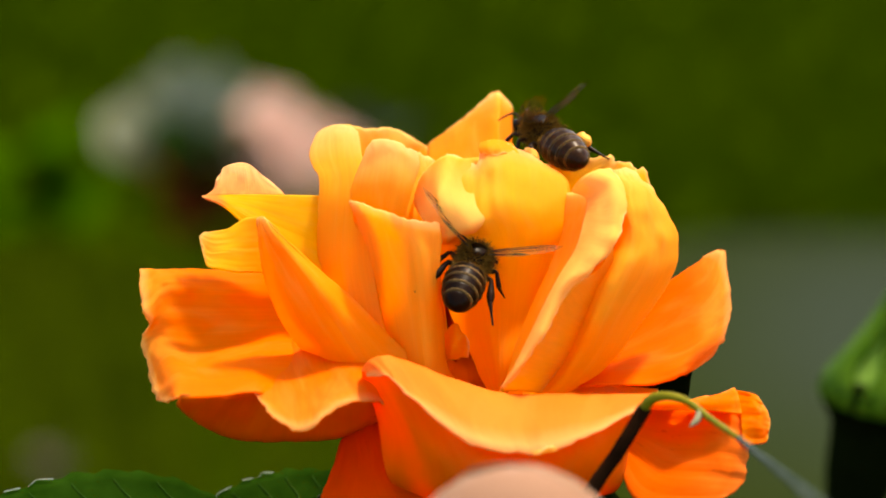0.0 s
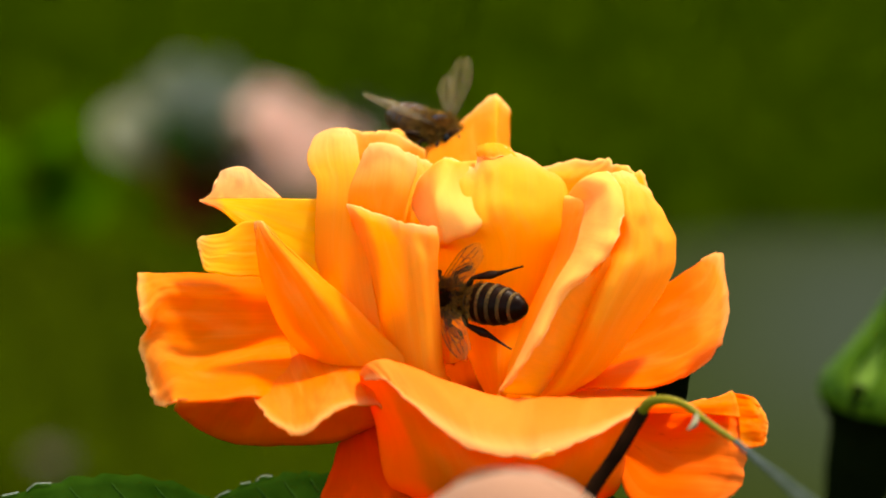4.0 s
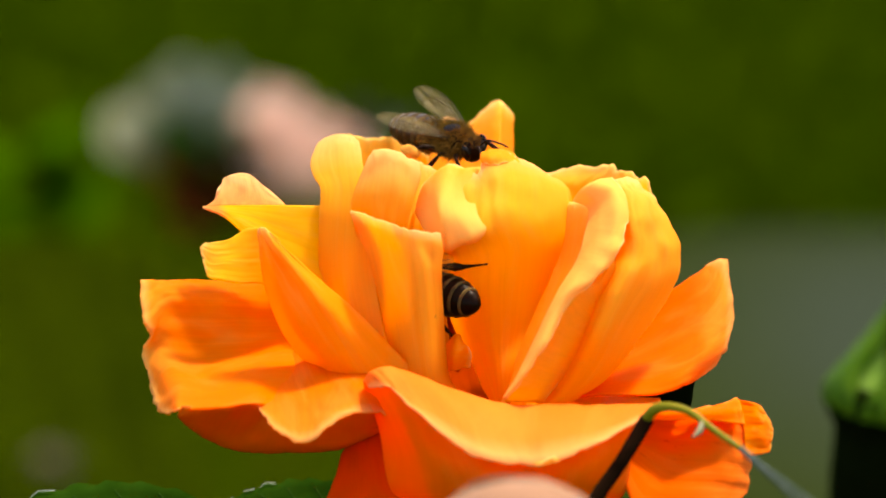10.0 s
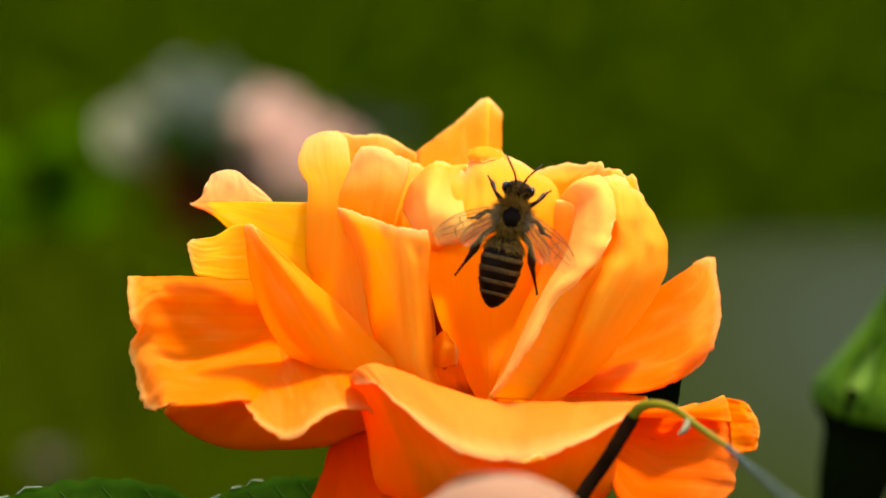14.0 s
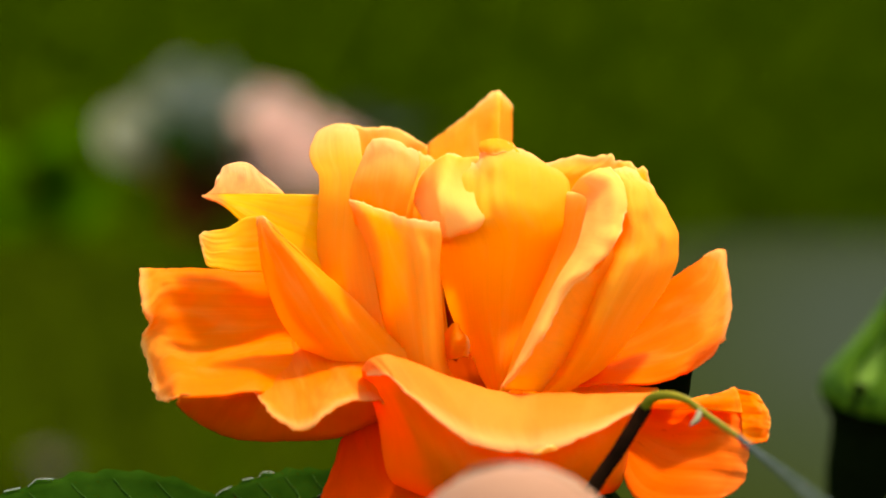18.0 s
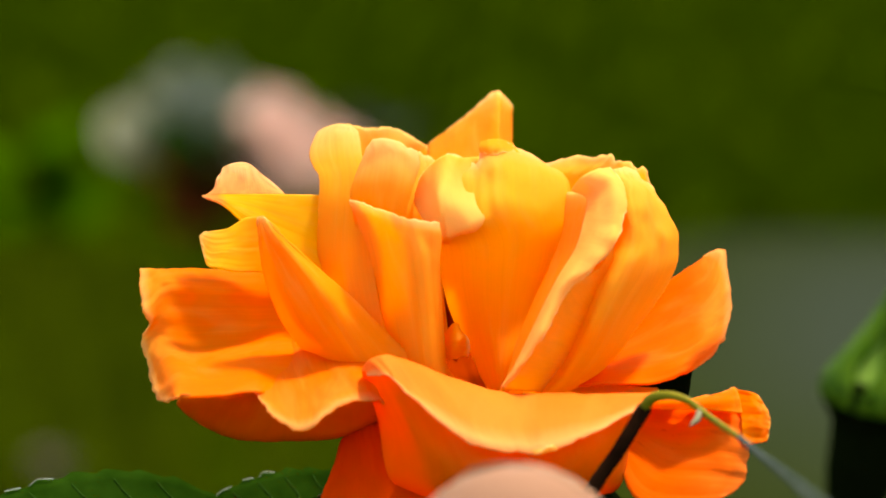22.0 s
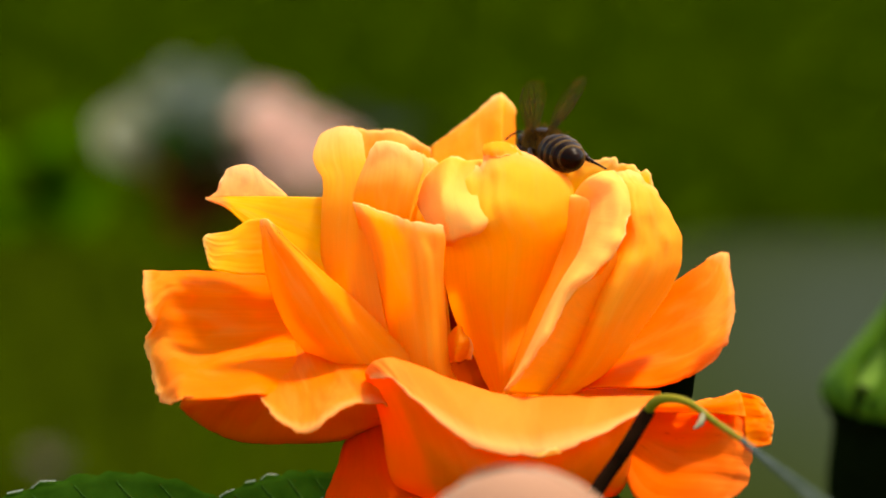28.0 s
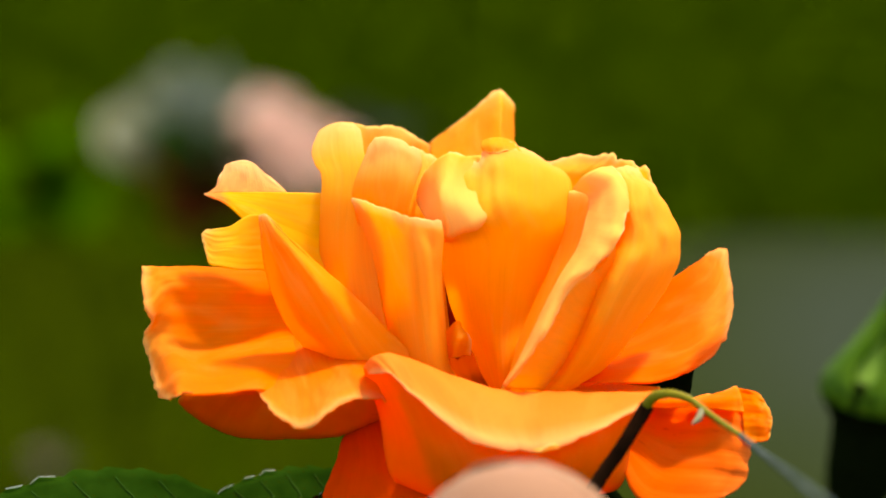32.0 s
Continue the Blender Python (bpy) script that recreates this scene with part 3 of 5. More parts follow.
petal([[(-19.5,-12,-3.1), (-19.5,-11.5,-1.2), (-19.5,-11,0.7), (-19.5,-10.5,2.9)],
       [(-23.3,-13.5,-2.7), (-22.7,-12.5,-0.9), (-22.4,-11.8,1), (-22,-11,3.5)],
       [(-25.3,-14,-2.3), (-24.8,-13,-0.6), (-24.3,-12.2,0.7), (-23.5,-11.2,2.8)],
       [(-26.4,-14,-2), (-26.5,-13.2,-0.6), (-26.1,-12.6,0.7), (-24.7,-11.6,2.1)],
       [(-27,-13.6,-0.9), (-27.4,-13.2,0.6), (-27.6,-12.8,1.5), (-27.2,-12.4,1.9)]], base=(-9.4,-4,-10.3), label='short blunt yellow petal', material=YELLOW, crinkle=0.15, pleat=0.08)
petal([[(-14.3,-14,-12.7), (-11,-17.5,-13.3), (-7.9,-18,-12.9), (-4.5,-16,-11.3)],
       [(-17.6,-16,-9), (-14.2,-19.5,-9.4), (-11,-20,-8.8), (-8.1,-17,-7.7)],
       [(-19.4,-16.5,-5.3), (-16.7,-19.5,-5), (-14.1,-20.5,-4.4), (-11.4,-17.5,-4.5)],
       [(-20.4,-17,-1.8), (-18.6,-18.5,-1.2), (-17,-19.5,-0.9), (-15,-17.5,-1.5)],
       [(-20.8,-17,1.3), (-19.9,-17.6,1.5), (-19.1,-18.3,1.6), (-17.9,-17.4,1.2)],
       [(-20.8,-17,3.5), (-20.6,-17.2,3.6), (-20.3,-17.5,3.6), (-19.8,-17.6,3.1)]], base=(-0.9,-12,-16), label='pointed petal leaning outwards', material=ORANGE, crinkle=0.2, pleat=0.35)
petal([[(-17.1,-6,-2.9), (-17,-9,-5.7), (-16.9,-11,-9.6), (-17.4,-17,-12.6), (-19,-24,-16.2)],
       [(-22.3,-5,-2.6), (-22.2,-9,-5), (-22.1,-10.5,-9.7), (-22.4,-18,-12.6), (-21,-25,-15.9)],
       [(-28.1,-6,-2.5), (-27.9,-10,-4.8), (-27.9,-11,-9.9), (-27.3,-18,-13.1), (-24.6,-26,-16.3)],
       [(-31.8,-9,-2.4), (-31.6,-12.5,-4.7), (-31.6,-13,-9.7), (-30.8,-17,-12.9), (-28.5,-25.5,-16.4)],
       [(-34.5,-11,-2.1), (-34.1,-13,-4.9), (-33.4,-15,-7.3), (-32.8,-14,-8.7), (-34,-13,-10.5), (-33.2,-14.5,-12.6), (-32.3,-18,-16.1), (-31.1,-21,-17.3), (-29.3,-25.5,-16.2)]], base=(-1.5,-10,-14.1), label='broad wavy outer petal with a drooping rim', material=OUTER, cols=72, steps=48, crinkle=0.35, pleat=0.5)
petal([[(-23.6,-8.5,-10.4), (-18.3,-9.5,-9.7), (-13.1,-12,-10.2), (-6,-16,-12.7)],
       [(-22.3,-15.8,-13), (-17,-18,-13.2), (-12.3,-18.5,-12.9), (-7.5,-20,-13.5)],
       [(-21.3,-20.2,-14.8), (-17.3,-24,-15.9), (-13.4,-24,-15.5), (-10,-23.5,-14.4), (-6.7,-23,-15.1)],
       [(-21,-23.5,-16.2), (-18.9,-28.5,-18.3), (-16.2,-30,-20.2), (-14.5,-30.5,-19.8), (-11.4,-29,-17.4), (-9,-27,-16.9), (-7.2,-25.5,-17), (-6.1,-24,-17.5)]], base=(-1.5,-12,-14.7), label='wavy lobe with a drooping pale rim', material=OUTER, cols=60, steps=44, crinkle=0.3, pleat=0.5)
petal([[(-11.9,-6,-16.1), (-14.5,-5,-16.8), (-18.4,-5,-16.2)],
       [(-7.4,-13,-19.6), (-11.8,-13,-21.5), (-18.1,-14,-21.9), (-23.8,-15,-21.4), (-27,-18,-19.7), (-28.5,-22,-17.7)],
       [(-7.1,-19,-16.7), (-11.7,-18,-16.7), (-16.7,-19,-17.3), (-21,-21,-16), (-25,-24,-16.3), (-29,-25.5,-16.3)]], base=(-1.6,-6,-18.1), label='underside of the outer petals, its shade put into the red-orange', material=RED_ORANGE_SHADE, cols=44, crinkle=0.3, pleat=0.5)
petal([[(11.4,-8,-16.1), (12.7,-6,-14.8), (14.1,-2,-13), (15.5,2,-10.5)],
       [(17.6,-14,-15.5), (19.6,-12,-14), (21.2,-5,-11), (22.8,3,-6.5)],
       [(23.3,-16,-15.4), (26,-13,-12.7), (27,-6,-8.4), (27.1,3,-3.2)],
       [(26.7,-14.5,-14.5), (29.9,-11,-10.8), (30.6,-5,-6.4), (30,3,-1.4)],
       [(27.7,-12,-14.1), (29.6,-10,-13.1), (31.8,-7,-11.1), (33,-4,-8.4), (33.3,-1,-5.2), (33,3,-1.1), (32.2,4,-0.3), (30.4,5,-0.9)]], base=(6.2,-6,-16.8), label='cupped outer petal', material=OUTER, cols=44, crinkle=0.3, pleat=0.3)
petal([[(10.9,-14,-16.2), (12.2,-15,-16.3), (13.8,-14,-16.1), (15.8,-10,-15.6)],
       [(12.8,-14.5,-12.7), (15,-17.5,-12.6), (17.5,-16.5,-12.3), (19.3,-12,-12.4)],
       [(15,-16.5,-7.6), (17.4,-20.5,-7.5), (20,-18.5,-7.5), (23,-11,-7.8)],
       [(16.6,-16.5,-3.1), (19.3,-20,-2.5), (22.6,-17.5,-2.5), (25.7,-10,-3)],
       [(18.2,-14.5,0.1), (20.7,-18,1.3), (23.6,-16,1.3), (26.6,-9,0.6)],
       [(18.9,-14,3.9), (20.7,-16.5,4.8), (23.1,-15,4.8), (26.2,-8,2.5)],
       [(19.3,-11,6.6), (20.5,-13,7.4), (22.3,-12,7.4), (24.9,-7,5)],
       [(18.5,-6,8.2), (19.7,-7,9), (21.5,-7,9), (23.8,-6,7.1)]], base=(6.8,-10,-17.3), label='broad right petal with fine crumples at its rim', material=MID, cols=44, steps=48, crinkle=0.65, pleat=0.4)
petal([[(12.2,0,2.7), (16.8,2,2.7), (21.4,0,2.7), (24.5,-2,2)],
       [(11.9,2,8), (16.2,3,8.3), (20.4,1,7.6), (23.9,-4,6)],
       [(11.5,4,9.8), (14.3,5,10.7), (18.2,4,11.1), (19.6,3,11.1), (20.2,2,10.4), (21.1,0,10.2), (22,-1,9.3), (23,-3,9), (23.9,-5,7.1)]], base=(7.6,0,-13), label='right back petal with a notched rim', material=YELLOW, cols=60, crinkle=0.5, pleat=0.3)
petal([[(6.8,-15,-15.9), (8.9,-17,-12.6), (10.8,-18,-10.1)],
       [(10.4,-5,-3.8), (13.2,-10.5,-1.9), (15.1,-15.5,-0.6)],
       [(11.8,-3,2.7), (14.5,-7.5,3.3), (16.2,-13,3.6)],
       [(12.8,-2,6.3), (15,-6.5,6.5), (16.7,-11.5,6.1)]], base=(6.2,-12,-16.6), label='inner side of the right petal', material=MID, crinkle=0.15, pleat=0.2)
petal([[(14.5,-12,6.6), (16.2,-13.5,5.6), (15.8,-15.5,2.9), (14.8,-17.5,-0.3), (12.7,-19.5,-3.7), (9.8,-21.5,-9.4), (8,-22.5,-13.1), (6.4,-22.5,-15.6)],
       [(15.5,-13.5,7.9), (17.6,-15.5,6.1), (17.4,-18,2.9), (16.2,-20,-0.3), (13.5,-21.5,-3.9), (10.2,-22.8,-9.5), (8.2,-23.3,-13.2), (6.5,-23,-15.6)],
       [(17.1,-13.5,8.7), (19.3,-16,6.7), (19,-19,2.9), (17.7,-21,-0.6), (14.1,-22,-4.2), (10.5,-23.2,-9.6), (8.3,-23.6,-13.3), (6.5,-23,-15.6)],
       [(19,-11,9), (20.7,-14,6.3), (20.3,-18,3.5), (19,-20.5,0.1), (14.7,-21.8,-4.5), (10.9,-23,-9.7), (8.5,-23.4,-13.4), (6.6,-23,-15.7)]], base=None, label='pale outward-rolled lip of the right petal', material=PALE, cols=56, steps=44, crinkle=0.45, pleat=0.4)
petal([[(19,-19,0.7), (17.4,-20.5,-2.3), (14.3,-21.5,-4.5), (10.8,-22.5,-9.8), (8.4,-23,-13.5), (6.6,-22.5,-15.7)],
       [(19.1,-18.5,-1.8), (17.6,-19,-3.7), (15.9,-19.5,-6.3), (13,-20,-10.7), (11,-19,-14.2), (10,-18,-16)],
       [(19.2,-15,-3.8), (18.5,-15,-5.7), (17.6,-15.5,-7.6), (15,-15.5,-11.4), (12.5,-15,-14.3), (11.2,-15,-16.1)]], base=None, label='outer side below the rolled lip', material=MID, crinkle=0.15, pleat=0.2)
petal([[(3.4,-6,-12.2), (6,-11.5,-12.1), (9.1,-11,-11.6)],
       [(0.8,-4,-7.1), (3.7,-8,-7), (7.5,-9.5,-6.9), (11.5,-8,-6.7)],
       [(-0.6,-9.5,-0.6), (2,-11,-0.7), (5.5,-11.5,0.1), (9.1,-11,1), (14,-6.5,0.7)],
       [(-1,-12.5,1.9), (1,-14,2), (4.2,-14,3.5), (7.7,-12.3,5.2), (14.3,-6,3.6)],
       [(-3,-8,4.7), (0.4,-11.5,7.1), (3.9,-10.5,7.6), (7.5,-9,9.3), (14.4,-3,7.8)],
       [(-3.2,-5,6.2), (-2.1,-6,8.6), (0.1,-6,10.6), (2,-7,10.3), (3.7,-7.5,9.7), (4.4,-5.5,11.6), (6.6,-5,12.3), (9.2,-3,11.3), (11.9,0,9.8)]], base=(6.5,-12,-17.6), label='broad upright petal of the inner cup, bulging at its fold', material=YELLOW, cols=60, steps=48, crinkle=0.3, pleat=0.4)
petal([[(4.3,-5.2,12.1), (5.4,-6,12.4), (6.7,-5.5,12.4), (8,-3.5,12)],
       [(4.2,-6.1,11.5), (5.3,-7.1,11.6), (6.7,-6.6,11.5), (8.5,-4.3,11.2)],
       [(4.4,-6.4,10.8), (5.4,-7.4,10.6), (6.7,-7.1,10.8), (8.8,-5,10.8)]], base=None, label='small rolled rim above the cup', material=MID, crinkle=0.2, pleat=0.1)
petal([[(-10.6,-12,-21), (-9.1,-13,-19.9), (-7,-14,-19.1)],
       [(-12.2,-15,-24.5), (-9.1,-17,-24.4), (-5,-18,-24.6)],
       [(-13.7,-16,-28.7), (-8.8,-19,-28.5), (-0.9,-20,-28.5)]], base=(4.9,-6,-20.7), label='drooping lower petal, red with its shade put into the colour', material=RED_SHADE, crinkle=0.3, pleat=0.5)
# Added sheet: the dark gap between two petals, painted as shade.
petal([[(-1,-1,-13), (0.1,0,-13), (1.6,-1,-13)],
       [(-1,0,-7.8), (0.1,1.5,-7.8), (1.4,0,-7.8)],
       [(-1,-3,-2.9), (0,-2,-2.9), (1,-3,-2.9)]], base=(1,-3,-16.2), label='shade of the cleft, put in as a dark red sheet', material=HEART_SHADE, crinkle=0.1, pleat=0.1)
petal([[(-3.2,-6,6.2), (-2.2,-8,8.5), (0.1,-9.5,10.5), (2,-9,10.3), (4.7,-2,10.5)],
       [(-3,-9,4.7), (-1.7,-11.5,6.8), (0.1,-13,8.1), (2.3,-11,7.8), (5.4,-6.5,8.1)],
       [(-2.2,-12.5,3.3), (-1,-14.5,4.5), (0,-15.6,5.5), (2.6,-13.3,5.8), (6.3,-9,6.6)],
       [(-0.9,-14,1.9), (-0.1,-15,1.7), (1.1,-15.4,1.9), (4.1,-14.6,3.1), (7,-10.5,5.7)],
       [(-0.8,-11,1.1), (-0.1,-11.8,0.8), (1.3,-12,1), (4.4,-11.8,2.2), (7.2,-10,4.8)]], base=None, label='bright folded bowl of the inner cup', material=BOWL, crinkle=0.25, pleat=0.25)
petal([[(9.5,-36.3,-22), (10.6,-36.8,-21.8), (11.5,-36.6,-21.6), (12.4,-36,-21.7)],
       [(9.8,-36.6,-22.3), (10.7,-37.3,-22.1), (11.5,-37.3,-21.9), (12.4,-36.4,-21.8)],
       [(10.1,-37,-22.1), (10.8,-37.9,-21.8), (11.5,-37.8,-21.3), (12.2,-36.8,-21.3)]], base=None, label='small torn flap on the lip', material=PALE, crinkle=0.2, pleat=0.1)
petal([[(14.4,8,-3.9), (18.5,12,-2.6), (21.1,10,-3.9)],
       [(18.5,12,6.8), (23.6,22,4.2), (25.3,16,0.7)]], base=(6.4,8,-13.9), label='')
petal([[(-0.3,26,-6.8), (4.6,30,-5.5), (8.6,26,-6.8)],
       [(-2.4,42,4.3), (4,48,6.5), (10.3,42,4.3)]], base=(4.4,10,-16.6), label='')
petal([[(-4.2,2,0.7), (-0.9,-1,0.7), (2.4,3,0.7)],
       [(-4.5,8,7.4), (-1.6,4,8.6), (2.4,10,8.4)]], base=(3.7,4,-11.8), label='', material=YELLOW)
petal([[(21.4,0,-8.4), (23.8,3,-6.5), (25.2,5,-4.9)],
       [(23.7,2,-3.2), (25.7,3,-1.4), (26.7,4,-0.7), (27.1,6,-2.1)]], base=(14.1,-2,-15.6), label='', material=PALE)
petal([[(18.8,-16,-22.2), (19.5,-14,-20.4), (21,-10,-17.9)],
       [(21.7,-24,-28.1), (25,-20,-23.9), (25.8,-16,-20.3), (25.4,-12,-17.4)],
       [(27.8,-27,-28.6), (30.4,-24,-24.4), (31.3,-20,-20.1), (30.6,-16,-17.1)],
       [(30.3,-26,-28), (32.8,-25,-26.3), (33.6,-23,-23.8), (33.9,-21,-21.4), (33.8,-19,-18.6), (33.1,-16,-15.8)]], base=(10.8,-6,-26.5), label='lower right petal, red-orange', material=RED_ORANGE_SHADE)
petal([[(32.7,-16.5,-15.9), (33.3,-20,-18.6), (33.4,-22.5,-21.9)],
       [(34.3,-18,-16.1), (35.2,-21,-18.5), (35.3,-22,-21.7)],
       [(35.6,-17,-16.7), (36.5,-19,-18.8), (36.4,-20,-21.3)]], base=None, label='bent-over corner of the lower petal', material=OUTER)
petal([[(21.3,-17,-17.8), (25,-19,-18), (28.7,-21,-18), (33.3,-22,-18.4)],
       [(21.4,-16,-17.2), (25.1,-18.5,-17.2), (28.8,-20.5,-17.1), (33,-21,-16.8)],
       [(22.2,-12,-16.8), (25.6,-14,-17), (29,-16,-16.9), (32.9,-17,-15.8)]], base=None, label='pale rolled edge of the lower petal', material=OUTER)
petal([[(-5.9,-20,-25.8), (1,-24,-28.1), (10.4,-24,-28.1), (19.9,-20,-26.4)],
       [(-7.3,-22,-18.8), (-1.5,-27,-22.4), (7.2,-29,-24.1), (16,-26,-22.4), (21.2,-20,-18.9)],
       [(-9,-24,-13.8), (-8.1,-25,-12.6), (-5.7,-26,-12), (-1.5,-25.5,-13.4), (4.8,-23.5,-15.8), (11,-22.5,-16.1), (17.4,-21.5,-16.2), (23.1,-20,-16.4)],
       [(-8.3,-27,-14.1), (-5.8,-30,-13.9), (-2.7,-34,-17), (1,-36,-19.8), (5.3,-37,-21.7), (9.2,-36,-22), (11.7,-36,-21.7), (16.4,-32,-20.3), (23,-22,-17.3)]], base=(6.2,-4,-29.8), label='large front petal with a broad pale rolled lip', material=LIP, cols=56, steps=44)
# Floor of the cup, its deep shade put into the colour.
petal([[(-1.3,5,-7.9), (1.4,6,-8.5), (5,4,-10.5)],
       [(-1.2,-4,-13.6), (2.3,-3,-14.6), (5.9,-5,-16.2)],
       [(-1.2,-10,-18.6), (3,-10,-18.3), (7.5,-10,-17.9)]], base=None, label='', material=HEART_SHADE)
petal([[(9.1,-8,-16.2), (17.2,-6,-15.7), (24.8,-4,-16.2)],
       [(9,-13,-16.6), (17,-12,-16.4), (24.5,-10,-16.7)],
       [(9,-16,-17.2), (16.9,-15,-17.3), (24.4,-12,-17.5)]], base=None, label='yellow inner petal edge behind the lip', material=YELLOW)
petal([[(0.1,-12,-9.7), (0,-12,-11.1), (0.4,-12,-12.7)],
       [(1.2,-13,-8.4), (1.5,-15,-10.3), (1.2,-14,-12.4)],
       [(1.8,-13,-8.8), (2.9,-13,-10.9), (2.9,-12,-12.5)]], base=None, label='small ragged inner petal', material=ORANGE, crinkle=0.9, pleat=0.1)


# heart, sepals and stem
part("receptacle", ball(0.010, (1.15, 1.0, 0.8), Vector((5.7,2,-23.6)) * MM, 0.1), ORANGE, rose, "deep orange heart of the bloom")
part("hip", ball(0.006, (1, 1, 1.25), Vector((6.3,2,-33.5)) * MM, 0.05), STEM_GREEN, rose)
for a, (tip, mid) in enumerate((((28.7,-3,-14.5), (23.2,-3,-17.7)), ((-16, -6, -36), (-8, -4, -30)), ((8, 14, -38), (7, 9, -32)), ((24, 8, -34), (15, 5, -30)), ((-4, 16, -34), (0, 9, -30)))):
    root, mid, tip = np.array((6.3,2,-31.8)), np.array(mid, float), np.array(tip, float)
    line = spline([root, mid, tip], 12)
    wide = np.cross(tip - root, (0, 1, 0.3))
    wide = wide / np.linalg.norm(wide)
    g = np.array([[p + wide * s * 4.2 * math.sin(math.pi * (0.12 + 0.86 * i / 11)) + np.array((0, abs(s) * 0.8, abs(s) * 0.6)) for s in np.linspace(-1, 1, 7)] for i, p in enumerate(line)])
    ob = part("sepal", sheet(g * MM), SEPAL_AND_SHADE, rose, "dark green sepal")
    ob.modifiers.new("thickness", "SOLIDIFY").thickness = 0.0004
part("stem", tube([Vector((6.3,2,-33.5)) * MM, (0.008, 0.012, -0.09), (0.004, 0.03, -0.25), (0.0, -0.04, -0.45), (0.0, -0.112, -0.655)], [0.0028, 0.0026, 0.003, 0.0036, 0.0042]), STEM_GREEN, rose)


# ---- rose leaves ----
def leaflet(length, width, fold, droop, teeth=10):
    """A toothed leaflet along +y in millimetres, folded along its midrib, with its raised veins."""
    steps, half = teeth * 4, 6
    g = np.zeros((steps + 1, 2 * half + 1, 3))
    for i in range(steps + 1):
        v = i / steps
        w = width * (math.sin(math.pi * min(1, v ** 0.75 * 0.985 + 0.008)) ** 0.8)
        tooth = 1 + 0.10 * ((v * teeth) % 1.0 - 0.45) * (1 if v < 0.97 else 0)
        for j in range(-half, half + 1):
            s = j / half
            lift = fold * abs(s) * w - 0.05 * w * abs(math.sin(v * 24 + abs(s) * 5)) * (1 - abs(s) * 0.5)
            k = tooth if abs(j) == half else 1.0
            g[i, j + half] = (s * w * k, v * length + abs(s) * w * 0.12, lift - droop * v * v * length)
    return g


def leaf_spray(name, label, root, places):
    """A compound leaf: leaflets on a thin stalk."""
    leaf = tagged(new(name), label)
    leaf.parent = rose
    stalk = [Vector(root) * MM] + [Vector(p[0]) * MM for p in places]
    part("leaf_stalk", tube(stalk, [0.0012, 0.0007], 8), STEM_GREEN, leaf)
    for at_, turn, length, width, fold, droop in places:
        g = leaflet(length, width, fold, droop)
        m = pose(*[c * MM for c in at_], *turn)
        ob = part("leaflet", sheet(g * MM), GREEN, leaf, "dark green toothed leaflet")
        ob.matrix_basis = m
        ob.modifiers.new("thickness", "SOLIDIFY").thickness = 0.0003
        rib = g[:, 6] * MM
        vein = part("midrib", tube(rib[::6], [0.00045, 0.00015], 6, 20), VEIN, ob, "pale midrib")
        vein.location.z = 0.0001
        for i in range(5, 35, 5):
            for sgn in (-1, 1):
                line = [g[min(40, i + round(k * 0.8)), 6 + sgn * k] * MM for k in range(6)]
                rib_ = part("side_vein", tube(line, [0.00011, 0.00005], 5, 8), VEIN, ob)
                rib_.location.z = 0.00008
        # Broken pale strips imitate glints of light on the toothed edges.
        for col, sgn in ((0, -1), (12, 1)):
            rim = bmesh.new()
            for k in range(10):
                if (k * 7 + col) % 10 in ((3,) if col == 0 else (0, 2, 3, 5, 6, 9)):
                    continue
                run = g[k * 4 + 1:k * 4 + 4 + (k + col) % 2, col]
                rows_ = [[rim.verts.new((p + np.array((sgn * w, 0, 0.22))) * MM) for w in (-0.20 - 0.05 * (k % 2), 0.03 - 0.06 * (k % 3))] for p in run]
                for r0, r1 in zip(rows_, rows_[1:]):
                    rim.faces.new((r0[0], r0[1], r1[1], r1[0]))
            part("leaf_glint", rim, EDGE_GLINT, ob, "glints along the teeth, put on as pale strips")
            part("dry_edge", tube([(g[i, col] + np.array((-sgn * 0.1, 0, 0.15))) * MM for i in range(33, 41)], [0.00012, 0.0003, 0.0001], 6), TWIG, ob, "dark brown withered edge near the tip")
    return leaf


leaf_spray("rose_leaf", "dark green toothed compound rose leaf below the bloom", (5.1,8,-43.8),
           [((-23.2,0,-32.3), (-4, -42, 93), 40, 10, 0.10, 0.05), ((-5.6,9,-32), (0, -42, 89), 26, 8.2, 0.1, 0.05), ((-9.2,-14,-29.6), (10, -30, 100), 6, 3, 0.1, 0.1)])


# ---- twig with a green tendril in front ----
twig = tagged(new("withered_twig"), "dark withered stalk with a green curling tip", "twig")
twig.matrix_world = TILT
low = Vector((15.7,-40,-26.7)) * MM
part("stalk", tube([Vector((-0.030, -0.157, -0.66)), Vector((-0.020, -0.08, -0.25)), Vector((0.004, -0.042, -0.060)), low, Vector((18.9,-40,-21.8)) * MM, Vector((21.8,-39,-17.1)) * MM], [0.0016, 0.0012, 0.00085, 0.00078, 0.0008]), TWIG, twig, "dark brown dry stalk")
part("tendril", tube([Vector(p) * MM for p in ((21.5,-39,-17.5), (22.4,-40,-16.2), (24,-41,-15.8), (26.1,-42,-16.3), (28.4,-44,-18), (31.3,-52,-20))], [0.00062, 0.0006, 0.0005, 0.0004, 0.00036, 0.0003]), TENDRIL, twig, "thin yellow-green curling tip")
